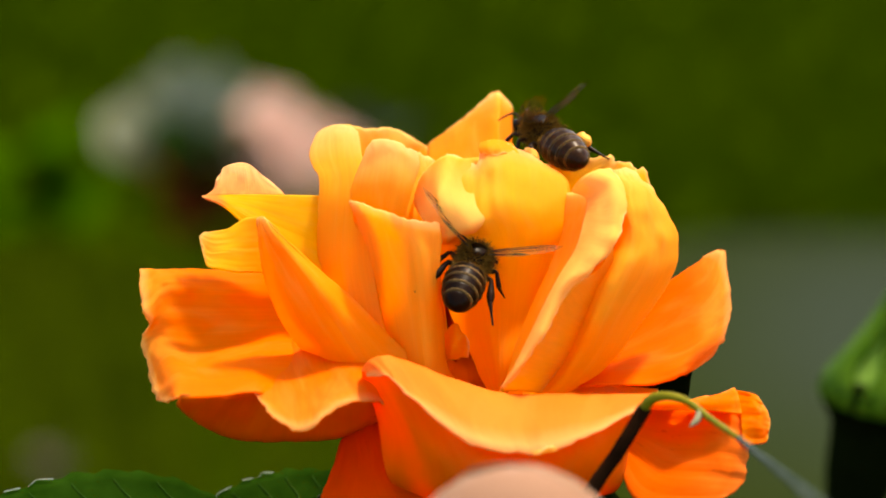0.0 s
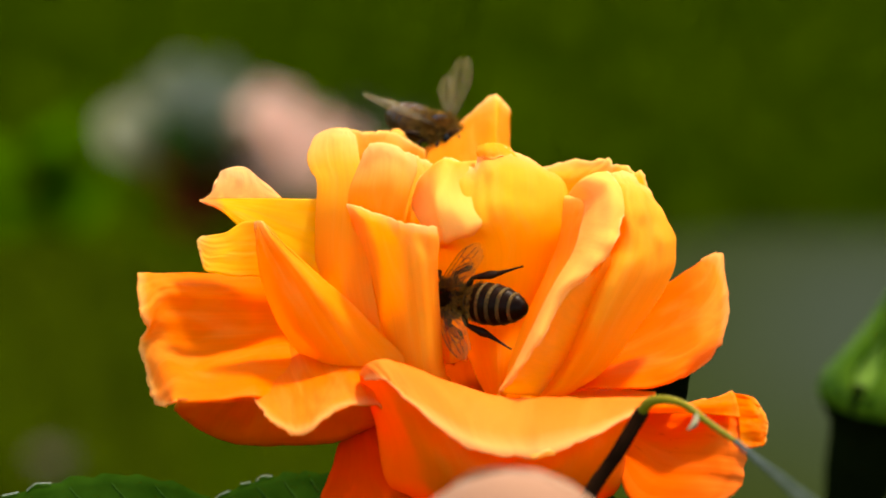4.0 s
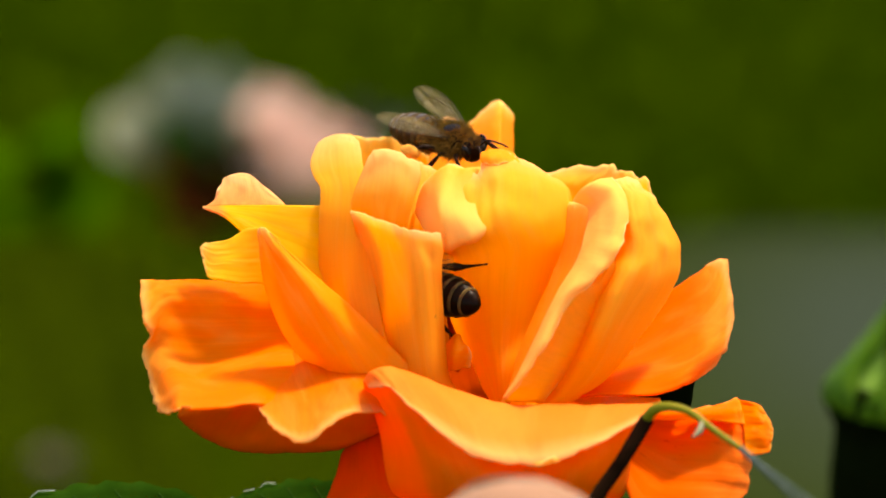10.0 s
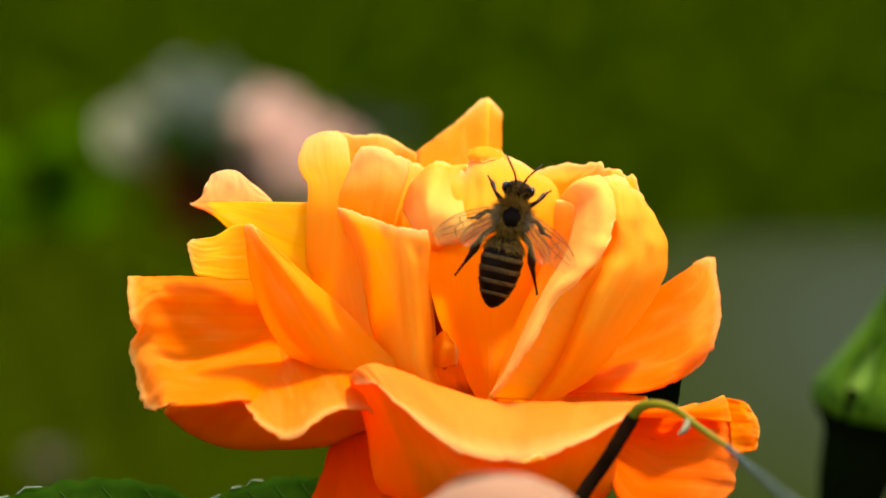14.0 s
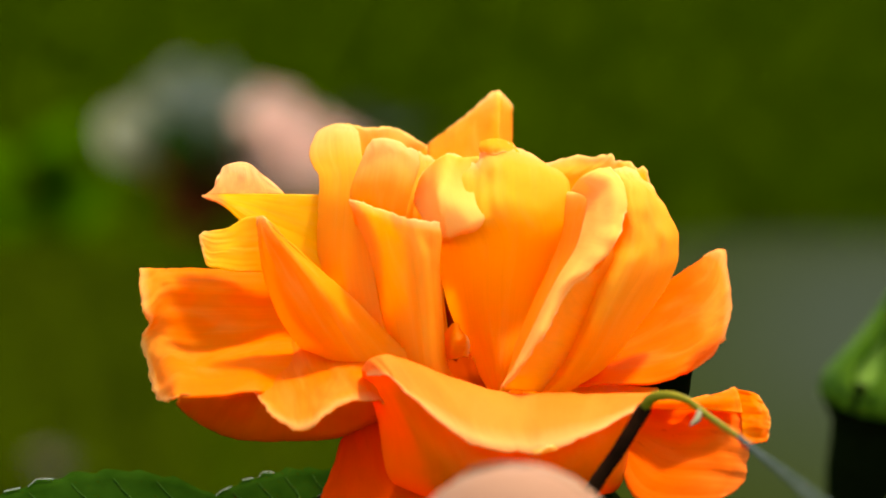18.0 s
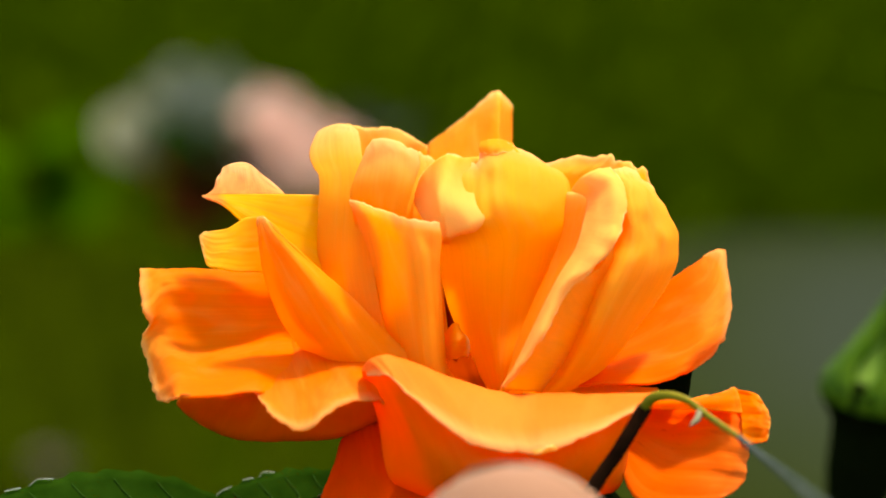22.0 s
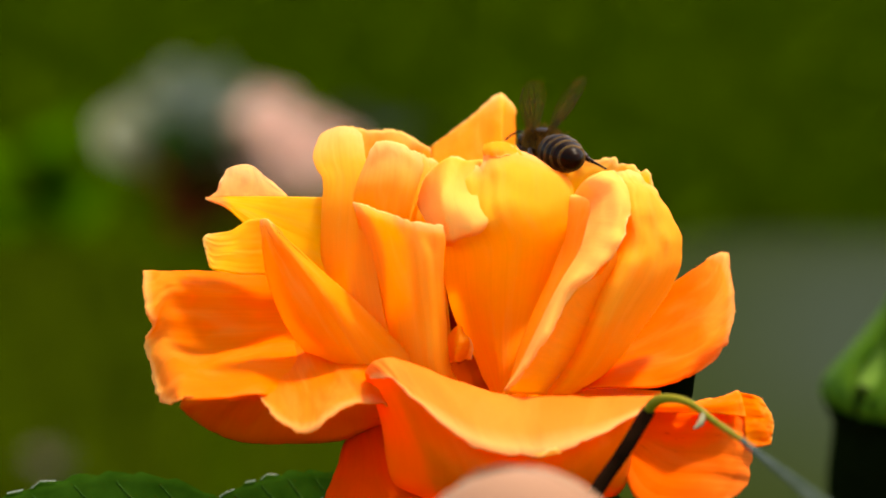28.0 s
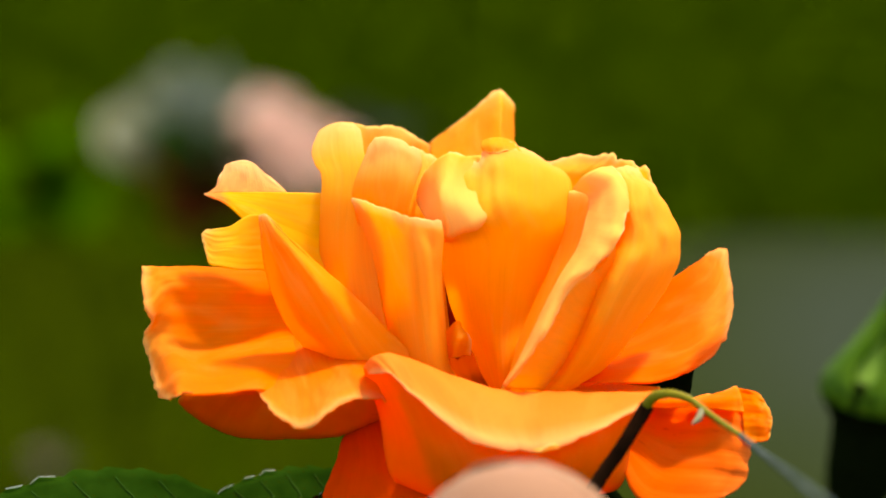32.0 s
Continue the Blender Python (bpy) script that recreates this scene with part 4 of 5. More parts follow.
part("tip", tube([Vector(p) * MM for p in ((31.1,-51,-19.9), (31.8,-74,-20.7), (32.2,-108,-21.3), (32.7,-150,-22.3))], [0.00030, 0.00032, 0.00034, 0.00038]), GREY_TIP, twig, "grey-green end of the tendril")
part("thorn", tube([Vector(p) * MM for p in ((27.5,-43,-17.4), (27.1,-44,-18.3), (26.3,-45,-18.9))], [0.0004, 0.0004, 0.0001], 8), THORN, twig, "pale thorn")


# ---- roses and buds out of focus ----
def round_bloom(name, label, centre, radius, material, count, open_=0.6, lean=(0, 0, 0)):
    """A small cupped bloom of overlapping petals on a stem that reaches the ground."""
    e = tagged(new(name), label, "rose")
    e.matrix_world = Matrix.Translation(centre) @ pose(0, 0, 0, *lean)
    rnd = random.Random(count)
    for k in range(count):
        ring = k / count
        a0 = k * 2.4
        r = radius * (0.30 + 0.70 * ring)
        h = radius * (1.25 - 0.45 * ring) * rnd.uniform(0.94, 1.05)
        spread = 1.1 - 0.25 * ring
        g = np.zeros((12, 13, 3))
        for i in range(12):
            v = i / 11
            for j in range(13):
                u = j / 6 - 1
                a = a0 + u * spread * (0.35 + 0.65 * v ** 0.6)
                edge = 1 - 0.22 * abs(u) ** 2.5 * v
                rr = r * (0.15 + (0.85 + open_ * ring * 0.5 * v ** 3) * math.sin(min(1, v * 1.15) * math.pi / 2))
                g[i, j] = (math.cos(a) * rr, math.sin(a) * rr, -radius * 0.6 + h * 1.3 * v * edge - open_ * ring * radius * 0.5 * v ** 4)
        ob = part("petal", sheet(g), material, e)
        ob.modifiers.new("thickness", "SOLIDIFY").thickness = 0.0005
    part("hip", ball(radius * 0.2, (1, 1, 1.2), (0, 0, -radius * 0.8), 0.05), HEDGE_LEAF, e)
    inv = e.matrix_world.inverted()
    foot = inv @ Vector((centre[0] + 0.02, centre[1] + 0.02, -0.01))
    part("stem", tube([Vector((0, 0, -radius * 0.75)), foot * 0.5 + Vector((0.01, 0.01, 0)), foot], [radius * 0.05, radius * 0.04, radius * 0.04], 8), HEDGE_LEAF, e)
    return e


def in_world(p):
    return TILT @ (Vector(p) * MM)


round_bloom("pale_pink_rose", "faded pale pink rose on the far side of the bed", in_world((-85,2400,46)), 0.040, FAR_PINK, 10, 0.3, (20, 0, 0))
round_bloom("beige_rose", "pale beige rose between the faded blooms", in_world((-106,2420,72)), 0.028, FAR_PINK, 8, 0.4, (10, 0, 0))
round_bloom("faded_rose", "faded greyish rose behind the pink one", in_world((-156,2500,64)), 0.058, CREAM, 10, 0.4, (10, 0, 0))


def pink_bud():
    """A round half-closed pink bud of smooth wrapped petals, close to the viewer."""
    c = in_world((6.6,-95,-31.8))
    e = tagged(new("pink_rose_bud"), "pale pink half-open rose bud in front, out of focus", "rose")
    e.matrix_world = Matrix.Translation(c)
    for k in range(6):
        a0, r = k * 2.3 + 5.0, 0.0115 - 0.0005 * (k // 2)
        g = np.zeros((14, 15, 3))
        for i in range(14):
            v = i / 13
            for j in range(15):
                u = j / 7 - 1
                th = math.pi * (0.04 + (0.957 - 0.05 * u * u * (k % 2) - 0.03 * (k % 2)) * v)
                a = a0 + u * 1.35
                flare = 1 + 0.05 * v ** 4
                g[i, j] = (math.cos(a) * r * math.sin(th) * flare, math.sin(a) * r * math.sin(th) * flare, -math.cos(th) * r * 0.98)
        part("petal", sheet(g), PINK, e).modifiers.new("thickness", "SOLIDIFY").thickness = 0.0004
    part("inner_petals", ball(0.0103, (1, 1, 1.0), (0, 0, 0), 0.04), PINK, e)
    part("hip", ball(0.0032, (1, 1, 1.3), (0, 0, -0.0115), 0.05), STEM_GREEN, e)
    part("stem", tube([(0, 0, -0.013), (0.004, 0.004, -0.2), (0, 0, -c.z - 0.01)], [0.0013, 0.0016, 0.002], 8), STEM_GREEN, e)


pink_bud()


def far_leaves(name, label, centre, size, count, material, leaf):
    """A loose clump of leaves on a stalk down to the ground."""
    e = tagged(new(name), label, "leaves")
    c = in_world(centre)
    e.matrix_world = Matrix.Translation((c.x, c.y, 0))
    rnd = random.Random(count + int(size[0] * 1e4))
    part("stalk", tube([(0.01, 0, -0.01), (0.0, 0.02, c.z * 0.5), (0, 0, c.z)], [0.0012, 0.001, 0.001], 8), HEDGE_LEAF, e)
    for k in range(count):
        o = Vector((rnd.uniform(-1, 1) * size[0], rnd.uniform(-1, 1) * size[1], rnd.uniform(-1, 1) * size[2])) * 0.8
        g = leaflet(leaf, leaf * 0.36, 0.1, 0.15, 7)
        ob = part("leaf", sheet(g * MM), material, e)
        ob.matrix_basis = Matrix.Translation(o + Vector((0, 0, c.z))) @ pose(0, 0, 0, rnd.uniform(-10, 70), rnd.uniform(-30, 30), rnd.uniform(0, 360))
    return e


far_leaves("dark_leaves", "dark green leaves under the faded roses", (-147,2400,44), (0.030, 0.032, 0.021), 10, DARK_GREEN, 43)
far_leaves("bright_leaves", "bright green leaves beside the faded roses", (-300,2620,32), (0.085, 0.07, 0.026), 16, BRIGHT_LEAF, 65)
far_leaves("dead_leaves", "dark red-brown withered leaves", (-140,2350,22.5), (0.033, 0.033, 0.018), 12, SOIL, 39)
far_leaves("small_grey_leaves", "small grey leaves beyond the bloom", (-33,2400,76), (0.0145, 0.02, 0.013), 5, GREY_LEAF, 35)
far_leaves("brown_leaves", "small withered brown leaves near the ground", (-238,2350,-138), (0.013, 0.010, 0.008), 5, DRY_LEAF, 26)


def green_bud():
    """A closed green rose bud with long sepals, shade painted dark below."""
    c = in_world((64.4,150,-22.8))
    e = tagged(new("rose_bud"), "closed green rose bud with long sepals, out of focus", "rose bud")
    e.matrix_world = Matrix.Translation(c) @ pose(0, 0, 0, 0, 13, 0) @ Matrix.Scale(1.117, 4)
    prof = [(-1.2, 5.0), (-0.4, 7.0), (0.6, 7.5), (1.5, 7.4), (3.0, 7.0), (4.4, 6.3), (6.0, 5.4), (7.8, 4.4), (9.8, 3.4), (12.2, 2.4), (16, 1.1), (19, 0.3)]
    zs = np.linspace(-1.2, 19, 26)
    rad = np.interp(zs, [p[0] for p in prof], [p[1] for p in prof])
    bm = turned([(z * MM, r * MM) for z, r in zip(zs, rad)], 28)
    bmesh.ops.rotate(bm, verts=bm.verts, matrix=Matrix.Rotation(radians(90), 3, "X"))
    part("bud", bm, BUD_HIGHLIGHT, e, "green bud body, paler to stand for a highlight")
    for k in range(5):
        a = k * 1.257 - 1.46
        g = np.zeros((18, 9, 3))
        for i in range(18):
            z = -0.4 + 21 * i / 17
            r = float(np.interp(z, [p[0] for p in prof], [p[1] for p in prof])) + 0.35 + 0.5 * max(0, i - 13) * 0.3
            # Sepals narrow midway to bare the paler patch as a highlight.
            half_ = float(np.interp(z, (-1, 2, 5, 8, 11, 16, 20.6), (0.60, 0.54, 0.36, 0.50, 0.64, 0.6, 0.1)))
            for j in range(9):
                q = a + half_ * (j / 4 - 1)
                g[i, j] = (math.cos(q) * r, math.sin(q) * r, z - 0.25 * abs(j / 4 - 1))
        part("sepal", sheet(g * MM), BUD_GREEN, e, "green pointed sepal").modifiers.new("thickness", "SOLIDIFY").thickness = 0.0006
    prof = [(-19, 2.2), (-15, 3.7), (-10, 4.8), (-5, 5.4), (-3.4, 5.7), (-2, 6.8), (-0.6, 7.8), (0.8, 8.4), (1.6, 8.3), (2.4, 8.0), (3.0, 7.5), (3.2, 6.6)]
    bm = turned([(z * MM, r * MM) for z, r in prof], 24)
    bmesh.ops.rotate(bm, verts=bm.verts, matrix=Matrix.Rotation(radians(90), 3, "X"))
    part("hip", bm, SEPAL_AND_SHADE, e, "swollen base, near-black to carry the shade under the bud")
    inv = e.matrix_world.inverted()
    part("stem", tube([(0, 0, -0.018), inv @ Vector((c.x + 0.006, c.y, c.z * 0.5)), inv @ Vector((c.x, c.y + 0.02, -0.01))], [0.0025, 0.003, 0.0035]), SEPAL_AND_SHADE, e)


green_bud()


# ---- honey bees ----
def hairs(count, place, length, width, seed):
    """Many short hairs; place(rnd) gives a root and the way it grows."""
    rnd = random.Random(seed)
    verts, faces = [], []
    for _ in range(count):
        o, d = place(rnd)
        tip = o + (d + Vector((rnd.gauss(0, 1), rnd.gauss(0, 1), rnd.gauss(0, 1))) * 0.3) * length * rnd.uniform(0.6, 1.2)
        side = d.orthogonal().normalized()
        for w in (side * width, d.cross(side).normalized() * width):
            k = len(verts)
            verts += [tuple(o - w), tuple(o + w), tuple(tip)]
            faces.append((k, k + 1, k + 2))
    bm = bmesh.new()
    vs = [bm.verts.new(v) for v in verts]
    for f in faces:
        bm.faces.new([vs[i] for i in f])
    return bm


ABDOMEN = [(-9.0, 0.2), (-8.7, 0.75), (-8.1, 1.25), (-7.2, 1.72), (-6.1, 2.08), (-4.9, 2.3), (-3.6, 2.36), (-2.4, 2.2), (-1.4, 1.75), (-0.8, 1.1), (-0.4, 0.6)]


def girth(y):
    return float(np.interp(y, [p[0] for p in ABDOMEN], [p[1] for p in ABDOMEN]))


def bee(label, pollen, shell):
    """A honey bee in metres: +y ahead, +z its back."""
    e = tagged(new("honey_bee"), label, "bee", group="bees on the rose")
    ys = np.linspace(-9.0, -0.4, 60)
    ridge = [1 + 0.06 * (((y + 9.0) / 1.36) % 1.0 - 0.5) for y in ys]
    body = part("abdomen", turned([(y * MM, girth(y) * k * MM) for y, k in zip(ys, ridge)], 32, 0.9), shell, e, "dark glossy banded abdomen")
    for y0, w in ((-7.35, 0.19), (-6.05, 0.25), (-4.7, 0.30), (-3.35, 0.33), (-2.05, 0.36)):
        band_y = np.linspace(y0 - w, y0 + w, 5)
        band_r = [girth(y) + k for y, k in zip(band_y, (-0.05, 0.07, 0.10, 0.07, -0.05))]
        part("band", turned([(y * MM, r * MM) for y, r in zip(band_y, band_r)], 32, 0.9), BAND, body, "pale tan hair band")
    part("thorax", ball(0.00182, (1.0, 1.15, 0.97), (0, 0.0014, 0.0002), 0.06), SHELL, e)
    part("bald_patch", ball(0.0012, (0.95, 1.05, 0.30), (0, 0.0014, 0.00168), 0.05), SHELL, e, "dark bare middle of the back")

    def on_thorax(rnd):
        while True:
            d = Vector((rnd.gauss(0, 1), rnd.gauss(0, 1), rnd.gauss(0.1, 1))).normalized()
            if d.z < 0.88 or d.y > 0.55 or d.y < -0.5:
                break
        return Vector((d.x * 1.74, d.y * 2.0 + 1.4, d.z * 1.68 + 0.2)) * MM, (d + Vector((0, -0.35, 0))).normalized()
    tagged(part("fur", hairs(2600, on_thorax, 0.00085, 0.00006, 5), FUR, e, "tan fur of the thorax", smooth=False), kind="stuff")

    def on_waist(rnd):
        a, y = rnd.uniform(0, 6.283), rnd.uniform(-2.3, -0.7)
        return Vector((math.cos(a) * girth(y), y, math.sin(a) * girth(y) * 0.9)) * MM, Vector((math.cos(a) * 0.7, -0.7, math.sin(a) * 0.7)).normalized()
    tagged(part("waist_fur", hairs(700, on_waist, 0.0007, 0.00005, 8), FUR, e, "tan fur at the root of the abdomen", smooth=False), kind="stuff")
    head = part("head", ball(0.00152, (1.12, 0.78, 1.0), (0, 0.0044, -0.0003), 0.06), SHELL, e)

    def on_head(rnd):
        d = Vector((rnd.gauss(0, 0.5), rnd.gauss(0.2, 0.7), 1)).normalized()
        return Vector((d.x * 1.6, d.y * 1.15 + 4.4, d.z * 1.45 - 0.3)) * MM, d
    tagged(part("head_fur", hairs(240, on_head, 0.0005, 0.00004, 11), FUR, e, "short tan hairs of the head", smooth=False), kind="stuff")
    for s in (-1, 1):
        part("eye", ball(0.00075, (0.55, 0.8, 1.35), (s * 0.00150, 0.0046, 0.0), 0), EYE, head, "large dark eye")
        part("antenna", tube([Vector(p) * MM for p in ((s * 0.4, 5.3, 0.3), (s * 0.8, 6.2, 0.9), (s * 1.5, 7.2, 0.4), (s * 2.1, 8.0, -0.3))], [0.00013, 0.00011, 0.00012, 0.0001], 6), LEG, e)
        for y0, knee, foot, tip, w in ((2.6, (2.4, 3.7, -0.3), (3.0, 4.7, -1.6), (3.6, 5.3, -2.2), 0.50),
                                       (1.4, (2.9, 1.5, -0.2), (3.8, 0.5, -1.4), (4.8, 0.2, -2.1), 0.56),
                                       (0.2, (2.7, -1.2, 0.2), (3.5, -3.6, -1.0), (4.7, -6.3, -1.8), 0.64)):
            hip, kn, ft, tp = Vector((s * 1.1, y0, -1.2)) * MM, Vector((s * knee[0], *knee[1:])) * MM, Vector((s * foot[0], *foot[1:])) * MM, Vector((s * tip[0], *tip[1:])) * MM
            leg = part("leg", tube([hip, hip.lerp(kn, 0.5) + Vector((0, 0, 0.0002)), kn], [w * 0.42 * MM, w * 0.62 * MM, w * 0.40 * MM], 8), LEG, e)
            hind = y0 == 0.2
            part("shin", tube([kn, kn.lerp(ft, 0.7), ft], [w * 0.36 * MM, w * (0.8 if hind else 0.55) * MM, w * 0.55 * MM], 8), LEG, leg)
            part("foot", tube([ft, ft.lerp(tp, 0.45), tp], [w * (0.5 if hind else 0.42) * MM, w * 0.26 * MM, w * 0.14 * MM], 8), LEG, leg)
            part("claw", ball(w * 0.22 * MM, (1, 1.3, 0.8), tp, 0.2, s, 2), LEG, leg)
            if hind and pollen:
                part("pollen_load", ball(0.00095, (0.8, 1.45, 0.9), kn.lerp(ft, 0.6) + Vector((s * 0.0003, 0, 0.0001)), 0.2, s), POLLEN, leg, "orange pollen load")
    wings = []
    for s in (-1, 1):
        for nm, ln, wd, back in (("forewing", 9.4, 1.6, 0.0), ("hindwing", 6.4, 1.2, -0.7)):
            def at_(u, v, lift=0.0, s=s, ln=ln, wd=wd):
                w = wd * (0.14 + 0.86 * math.sin(math.pi * min(1, 0.05 + 0.88 * v) ** 1.45) ** 0.75)
                return (s * (u * w + 0.3 * wd * v) * MM, -v * ln * MM, (0.09 * math.sin(u * 7) * v + 0.25 * v * v + lift) * MM)
            g = np.array([[at_(u, v) for u in np.linspace(-1, 1, 11)] for v in np.linspace(0, 1, 22)])
            ob = part(nm, sheet(g), WING, e, "clear smoky veined wing")
            lines = (((0.97, 0), (0.97, 0.3), (0.97, 0.6), (0.9, 0.86)), ((0.4, 0), (0.55, 0.3), (0.72, 0.55), (0.93, 0.74)), ((0.1, 0), (0.15, 0.3), (0.3, 0.6), (0.55, 0.9)),
                     ((-0.3, 0), (-0.3, 0.3), (-0.15, 0.6), (0.1, 0.93)), ((-0.6, 0.02), (-0.8, 0.3), (-0.85, 0.55)), ((0.56, 0.32), (0.35, 0.34), (0.14, 0.33), (-0.28, 0.36)),
                     ((0.74, 0.56), (0.5, 0.6), (0.28, 0.58), (-0.15, 0.62)), ((0.3, 0.6), (0.1, 0.72), (-0.45, 0.74)))
            for line in lines[:8 if nm == "forewing" else 5]:
                part("wing_vein", tube([Vector(at_(u, v, 0.02)) for u, v in line], [0.000045, 0.00003], 5, 10), WING_VEIN, ob)
            wings.append((ob, s, Vector((s * 1.25, 2.2 + back, 1.55)) * MM, 0.72 if nm == "hindwing" else 1.0))
    return e, wings


BEE_CUP = [
    (0, 3.2, -14.2, -2.1, 67, 57, 90, 62),
    (0.5, 2.2, -15.2, -6.1, 77, 32, 90, 38),
    (1, 1.7, -15.4, -5.8, 76, 39, 90, 40),
    (1.5, 2.1, -13.7, -6.5, 98, 31, 90, 36),
    (2, 1.8, -13.1, -6.2, 92, 27, 90, 30),
    (2.5, 2.5, -13.1, -6.1, 110, 26, 90, 34),
    (3, 2, -11.5, -5.3, 135, 0, 90, 26),
    (3.5, 2.8, -12.3, -5.5, 171, 37, 90, 30),
    (5.5, -0.4, -11, -4.4, 178, 23, 90, 10),
    (6, -0.9, -11.1, -3.9, -178, 25, 90, 10),
    (6.5, -1.2, -11.1, -4.5, -173, 24, 90, 10),
    (7, -1.2, -11.1, -5.9, -160, 26, 90, 10),
    (7.5, -1.8, -10.2, -6.4, -160, 29, 90, 10),
    (8, -2.8, -10.3, -5.8, -167, 35, 90, 10),
    (8.5, -2, -9.8, -6.2, -156, 36, 90, 8),
    (9, -1.5, -9.6, -6.9, -150, 50, 90, 8),
    (9.5, -1.3, -10, -4.9, 175, 47, 90, 8),
    (10, -2.2, -10, -3.2, 161, 45, 90, 8),
    (10.5, 3.4, -12.6, -4.7, 148, 24, 90, 0),
    (11, 6.4, -13.2, -3.9, 111, 30, 90, 0),
    (11.5, 6.3, -13.2, -3.5, 107, 32, 90, 0),
    (12, 7.6, -13.3, -4.9, 95, 37, 90, 0),
    (12.5, 5, -12.9, -5.3, 111, 38, 90, 0),
    (13, 3.9, -12.4, -6.5, 135, 38, 90, 0),
    (13.3, 4.6, -12.9, -5.4, 131, 38, 90, 8),
    (13.5, 5.7, -13.7, -3.3, 122, 31, 90, 20),
    (13.8, 4.9, -17.5, 1.9, 105, 0, 90, 45),
    (14, 8.7, -18, 3, 77, 0, 90, 45),
    (14.1, 9.2, -18, 4.5, 60, 0, 80, 55),
    (14.3, 10.3, -17, 9, 53, 10, 65, 100),
    (14.4, 10.7, -12, 11.3, 120, 0, 50, 100),
    (14.5, 10.8, -4.6, 14.3, 167, 27, 35, 100),
    (15, 14.4, 20, 17.1, 180, 10, 25, 80),
    (15.5, 11.1, 36, 18.5, 185, 0, 20, 80),
    (16, 5.4, 38, 16, 185, -20, 10, 70),
    (16.5, 2.1, 34, 12.9, 170, -50, 10, 60),
    (16.8, 7.4, 34, 11.9, 200, -60, 10, 60),
    (17, 10.9, 27, 13, 240, -75, 20, 100),
    (17.3, 10.9, 27, 12.6, 200, -72, 15, 100),
    (17.5, 10.5, 27, 12.6, 95, -62, 10, 70),
    (17.8, 10.7, 30, 7, 130, -30, 10, 40),
    (18, 10.1, 32, 2, 140, -20, 10, 25),
    (26.6, 9.5, 30, 4.3, 150, 0, 20, 25),
    (27, 11.2, 18, 9.5, 158, 5, 35, 40),
    (27.5, 11.2, 4.7, 11.6, 145, 70, 15, 160),
    (28, 11.8, 4.7, 12.1, 152, 66, 15, 160),
    (28.5, 11, 4.7, 12.1, 152, 65, 15, 160),
    (29, 11.3, 4.8, 12, 160, 59, 15, 160),
    (29.5, 11.2, 4.7, 11.9, 125, 73, 15, 170),
    (30, 11, 4.6, 9.7, 144, 75, 15, 150),
    (30.5, 10.6, 4.8, 10.3, 162, 63, 20, 40),
    (30.8, 10.8, 14, 6.6, 180, 0, 20, 25),
    (32, 7.5, 28, 3.9, 180, 0, 20, 25)]
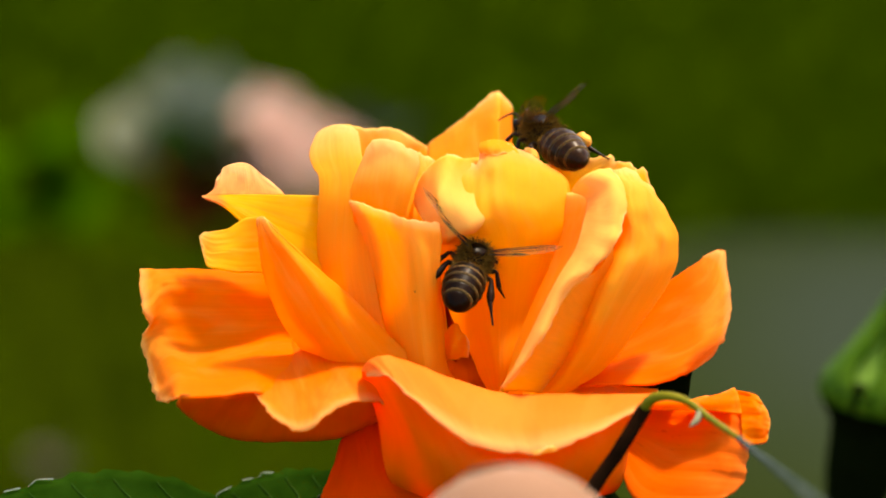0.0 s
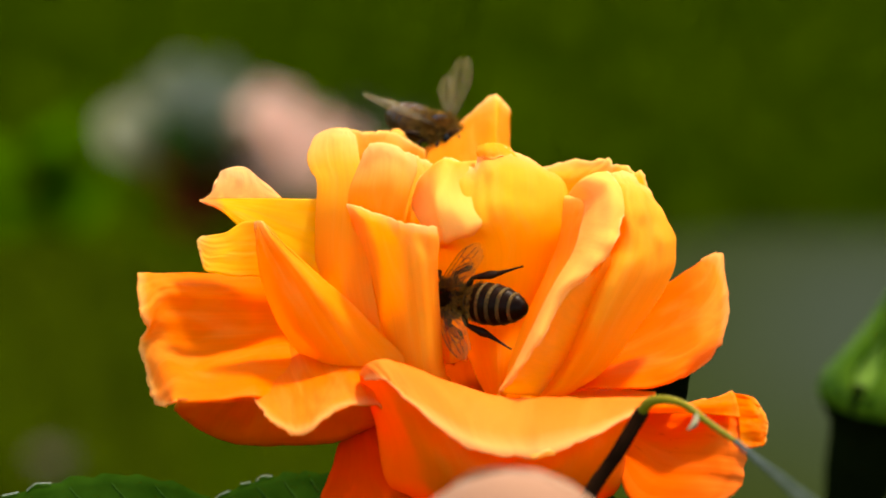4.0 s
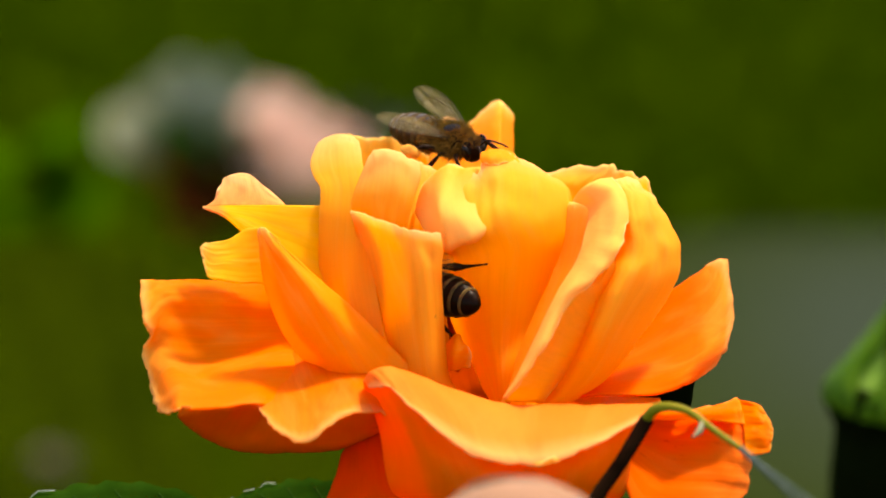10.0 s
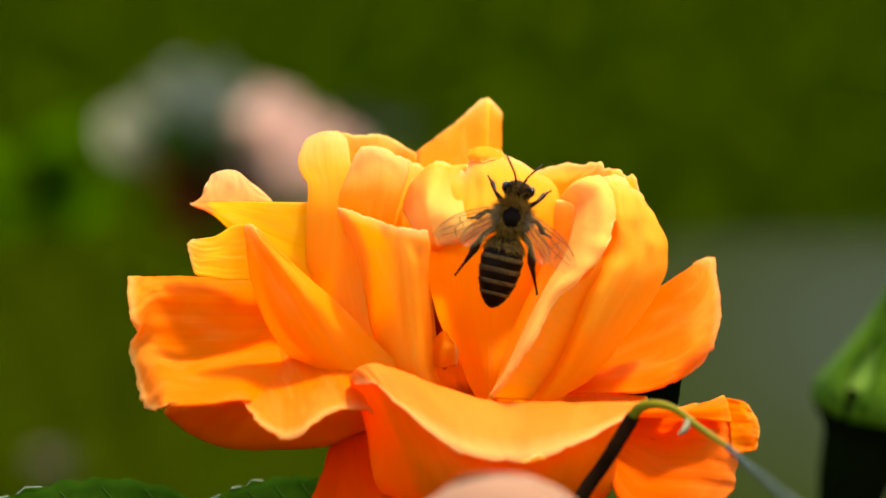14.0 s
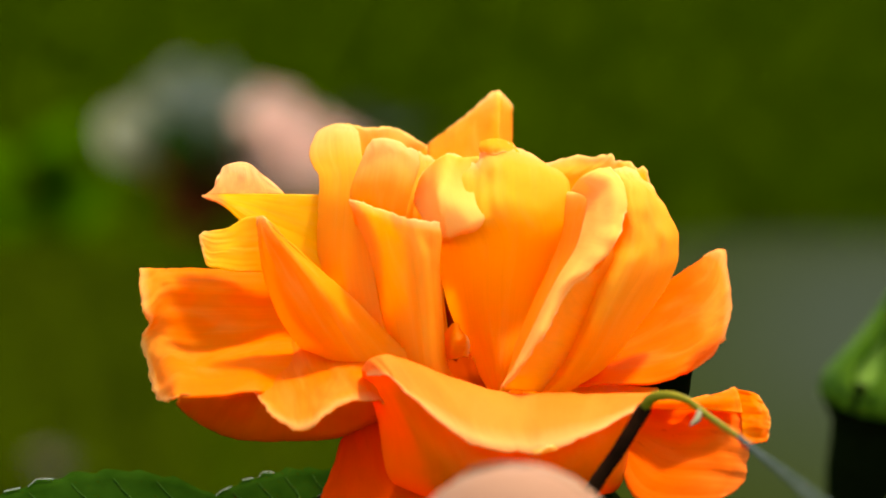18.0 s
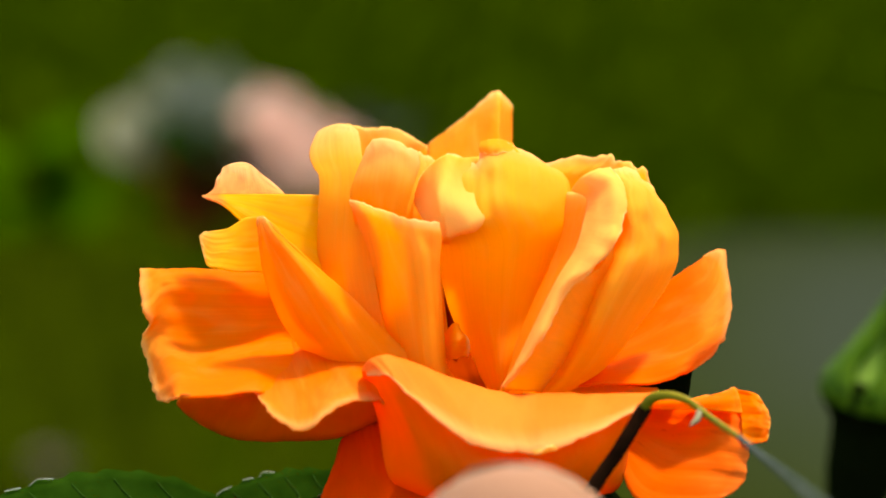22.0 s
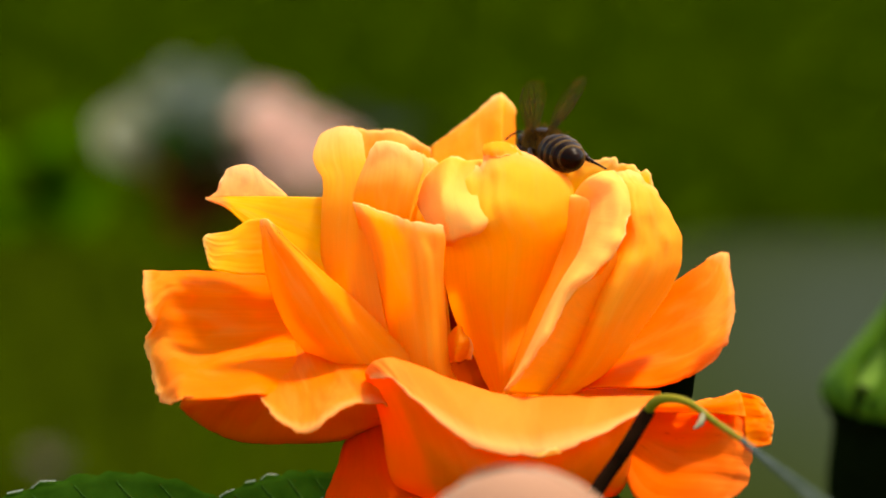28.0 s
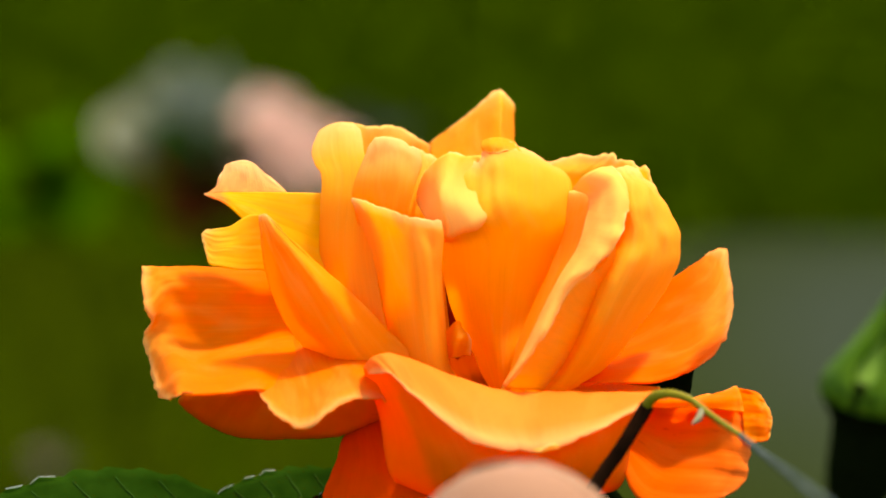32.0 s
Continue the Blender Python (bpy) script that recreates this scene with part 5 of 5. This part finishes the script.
BEE_TOP = [
    (0, 12.1, 4.9, 13.1, 142, 54, 35, 100),
    (0.5, 11.7, 10, 13.1, 172, 46, 25, 30),
    (1, 10.8, 14.1, 13, 166, 42, 20, 25),
    (1.4, 10.1, 28, 6.3, 175, 0, 10, 22),
    (2.6, 1.4, 34, 5.7, 120, -10, 10, 22),
    (3.1, -0.5, 32, 8, 90, -40, 20, 30),
    (3.5, -0.8, 28, 14.5, 40, -55, 20, 40),
    (4.3, -0.9, 22, 14.7, -30, -45, 30, 50),
    (5.5, -1.1, 11.2, 15.8, -9, -62, 35, 70),
    (6, 0, 6.2, 14.6, -25, -60, 60, 100),
    (6.5, 0, 6.2, 14.2, -27, -60, 55, 100),
    (7, -0.1, 6.2, 13.9, -28, -59, 50, 100),
    (7.5, -0.3, 6.1, 13.7, -26, -54, 45, 100),
    (8, -0.4, 6.1, 14, -26, -51, 40, 100),
    (8.5, 1.1, 5.8, 14.5, -5, -34, 40, 8),
    (9, 1.3, 5.7, 13.7, -8, -32, 35, 8),
    (9.5, 0.7, 5.8, 13.4, -13, -36, 35, 8),
    (10, 0.2, 5.9, 13.9, -17, -41, 40, 8),
    (10.5, -0, 6.1, 13.7, -13, -54, 50, 100),
    (11, 0.5, 5.3, 12.3, -42, -67, 45, 60),
    (11.5, 1.1, 3, 7.6, -75, -20, 70, 20),
    (12, 1.6, 5, -6, -85, -5, 80, 6),
    (21.9, 0.4, 5, -6, -100, 0, 80, 6),
    (22.5, -3.9, 1.6, 8.1, -149, 18, 75, 55),
    (23, -2.9, 1.7, 7.5, -127, 14, 75, 45),
    (23.5, -1.5, 3.1, 8.6, -151, 42, 60, 60),
    (24, -0.7, 2.8, 8, -159, 61, 40, 100),
    (24.3, 0.2, 2.7, 9, -163, 65, 40, 150),
    (24.6, 0.5, 2.7, 9.2, -163, 66, 35, 170),
    (25, -0, 2.8, 9.4, -165, 61, 30, 150),
    (25.5, -0.1, 2.8, 8.7, -158, 62, 35, 110),
    (26.3, -0.1, 5, -6, -110, 0, 80, 6),
    (32, 0, 5, -6, -110, 0, 80, 6)]


def bee_rows(table):
    """Poses from place in the bloom (mm), heading across the view, tilt into depth and where the back points (0 up, 90 to the viewer)."""
    rows_ = []
    for t, x, y, z, heading, tilt, back, _ in table:
        h, e, q = radians(heading), radians(tilt), radians(back)
        ahead = Vector((math.cos(h) * math.cos(e), math.sin(e), math.sin(h) * math.cos(e)))
        dorsal = Vector((0, -math.sin(q), math.cos(q)))
        dorsal = (dorsal - ahead * dorsal.dot(ahead)).normalized()
        side = ahead.cross(dorsal)
        m = Matrix((side, ahead, dorsal)).transposed().to_4x4()
        m.translation = Vector((x, y, z)) * MM
        rows_.append((t, TILT @ m))
    return rows_


def wing_rows(table, s, root, share):
    """Spread in degrees; from 100 on the wings stand up in a narrow V, higher towards 200."""
    up = lambda k: 26 + k * 0.14 if k >= 100 else 8 + k * 0.45
    out = lambda k: 12 if k >= 100 else 3 + k * share
    return [(r[0], Matrix.Translation(root) @ pose(0, 0, 0, -up(r[7]), 0, s * out(r[7]))) for r in table]


bees = [(bee("dark banded honey bee foraging in the cup of the rose", False, SHELL), BEE_CUP),
        (bee("honey bee with orange pollen loads on the rim of the rose", True, BROWN_SHELL), BEE_TOP)]


def motions():
    for (thing, wings), table in bees:
        walk(thing, bee_rows(table))
        for ob, s, root, share in wings:
            walk(ob, wing_rows(table, s, root, share))


motions()
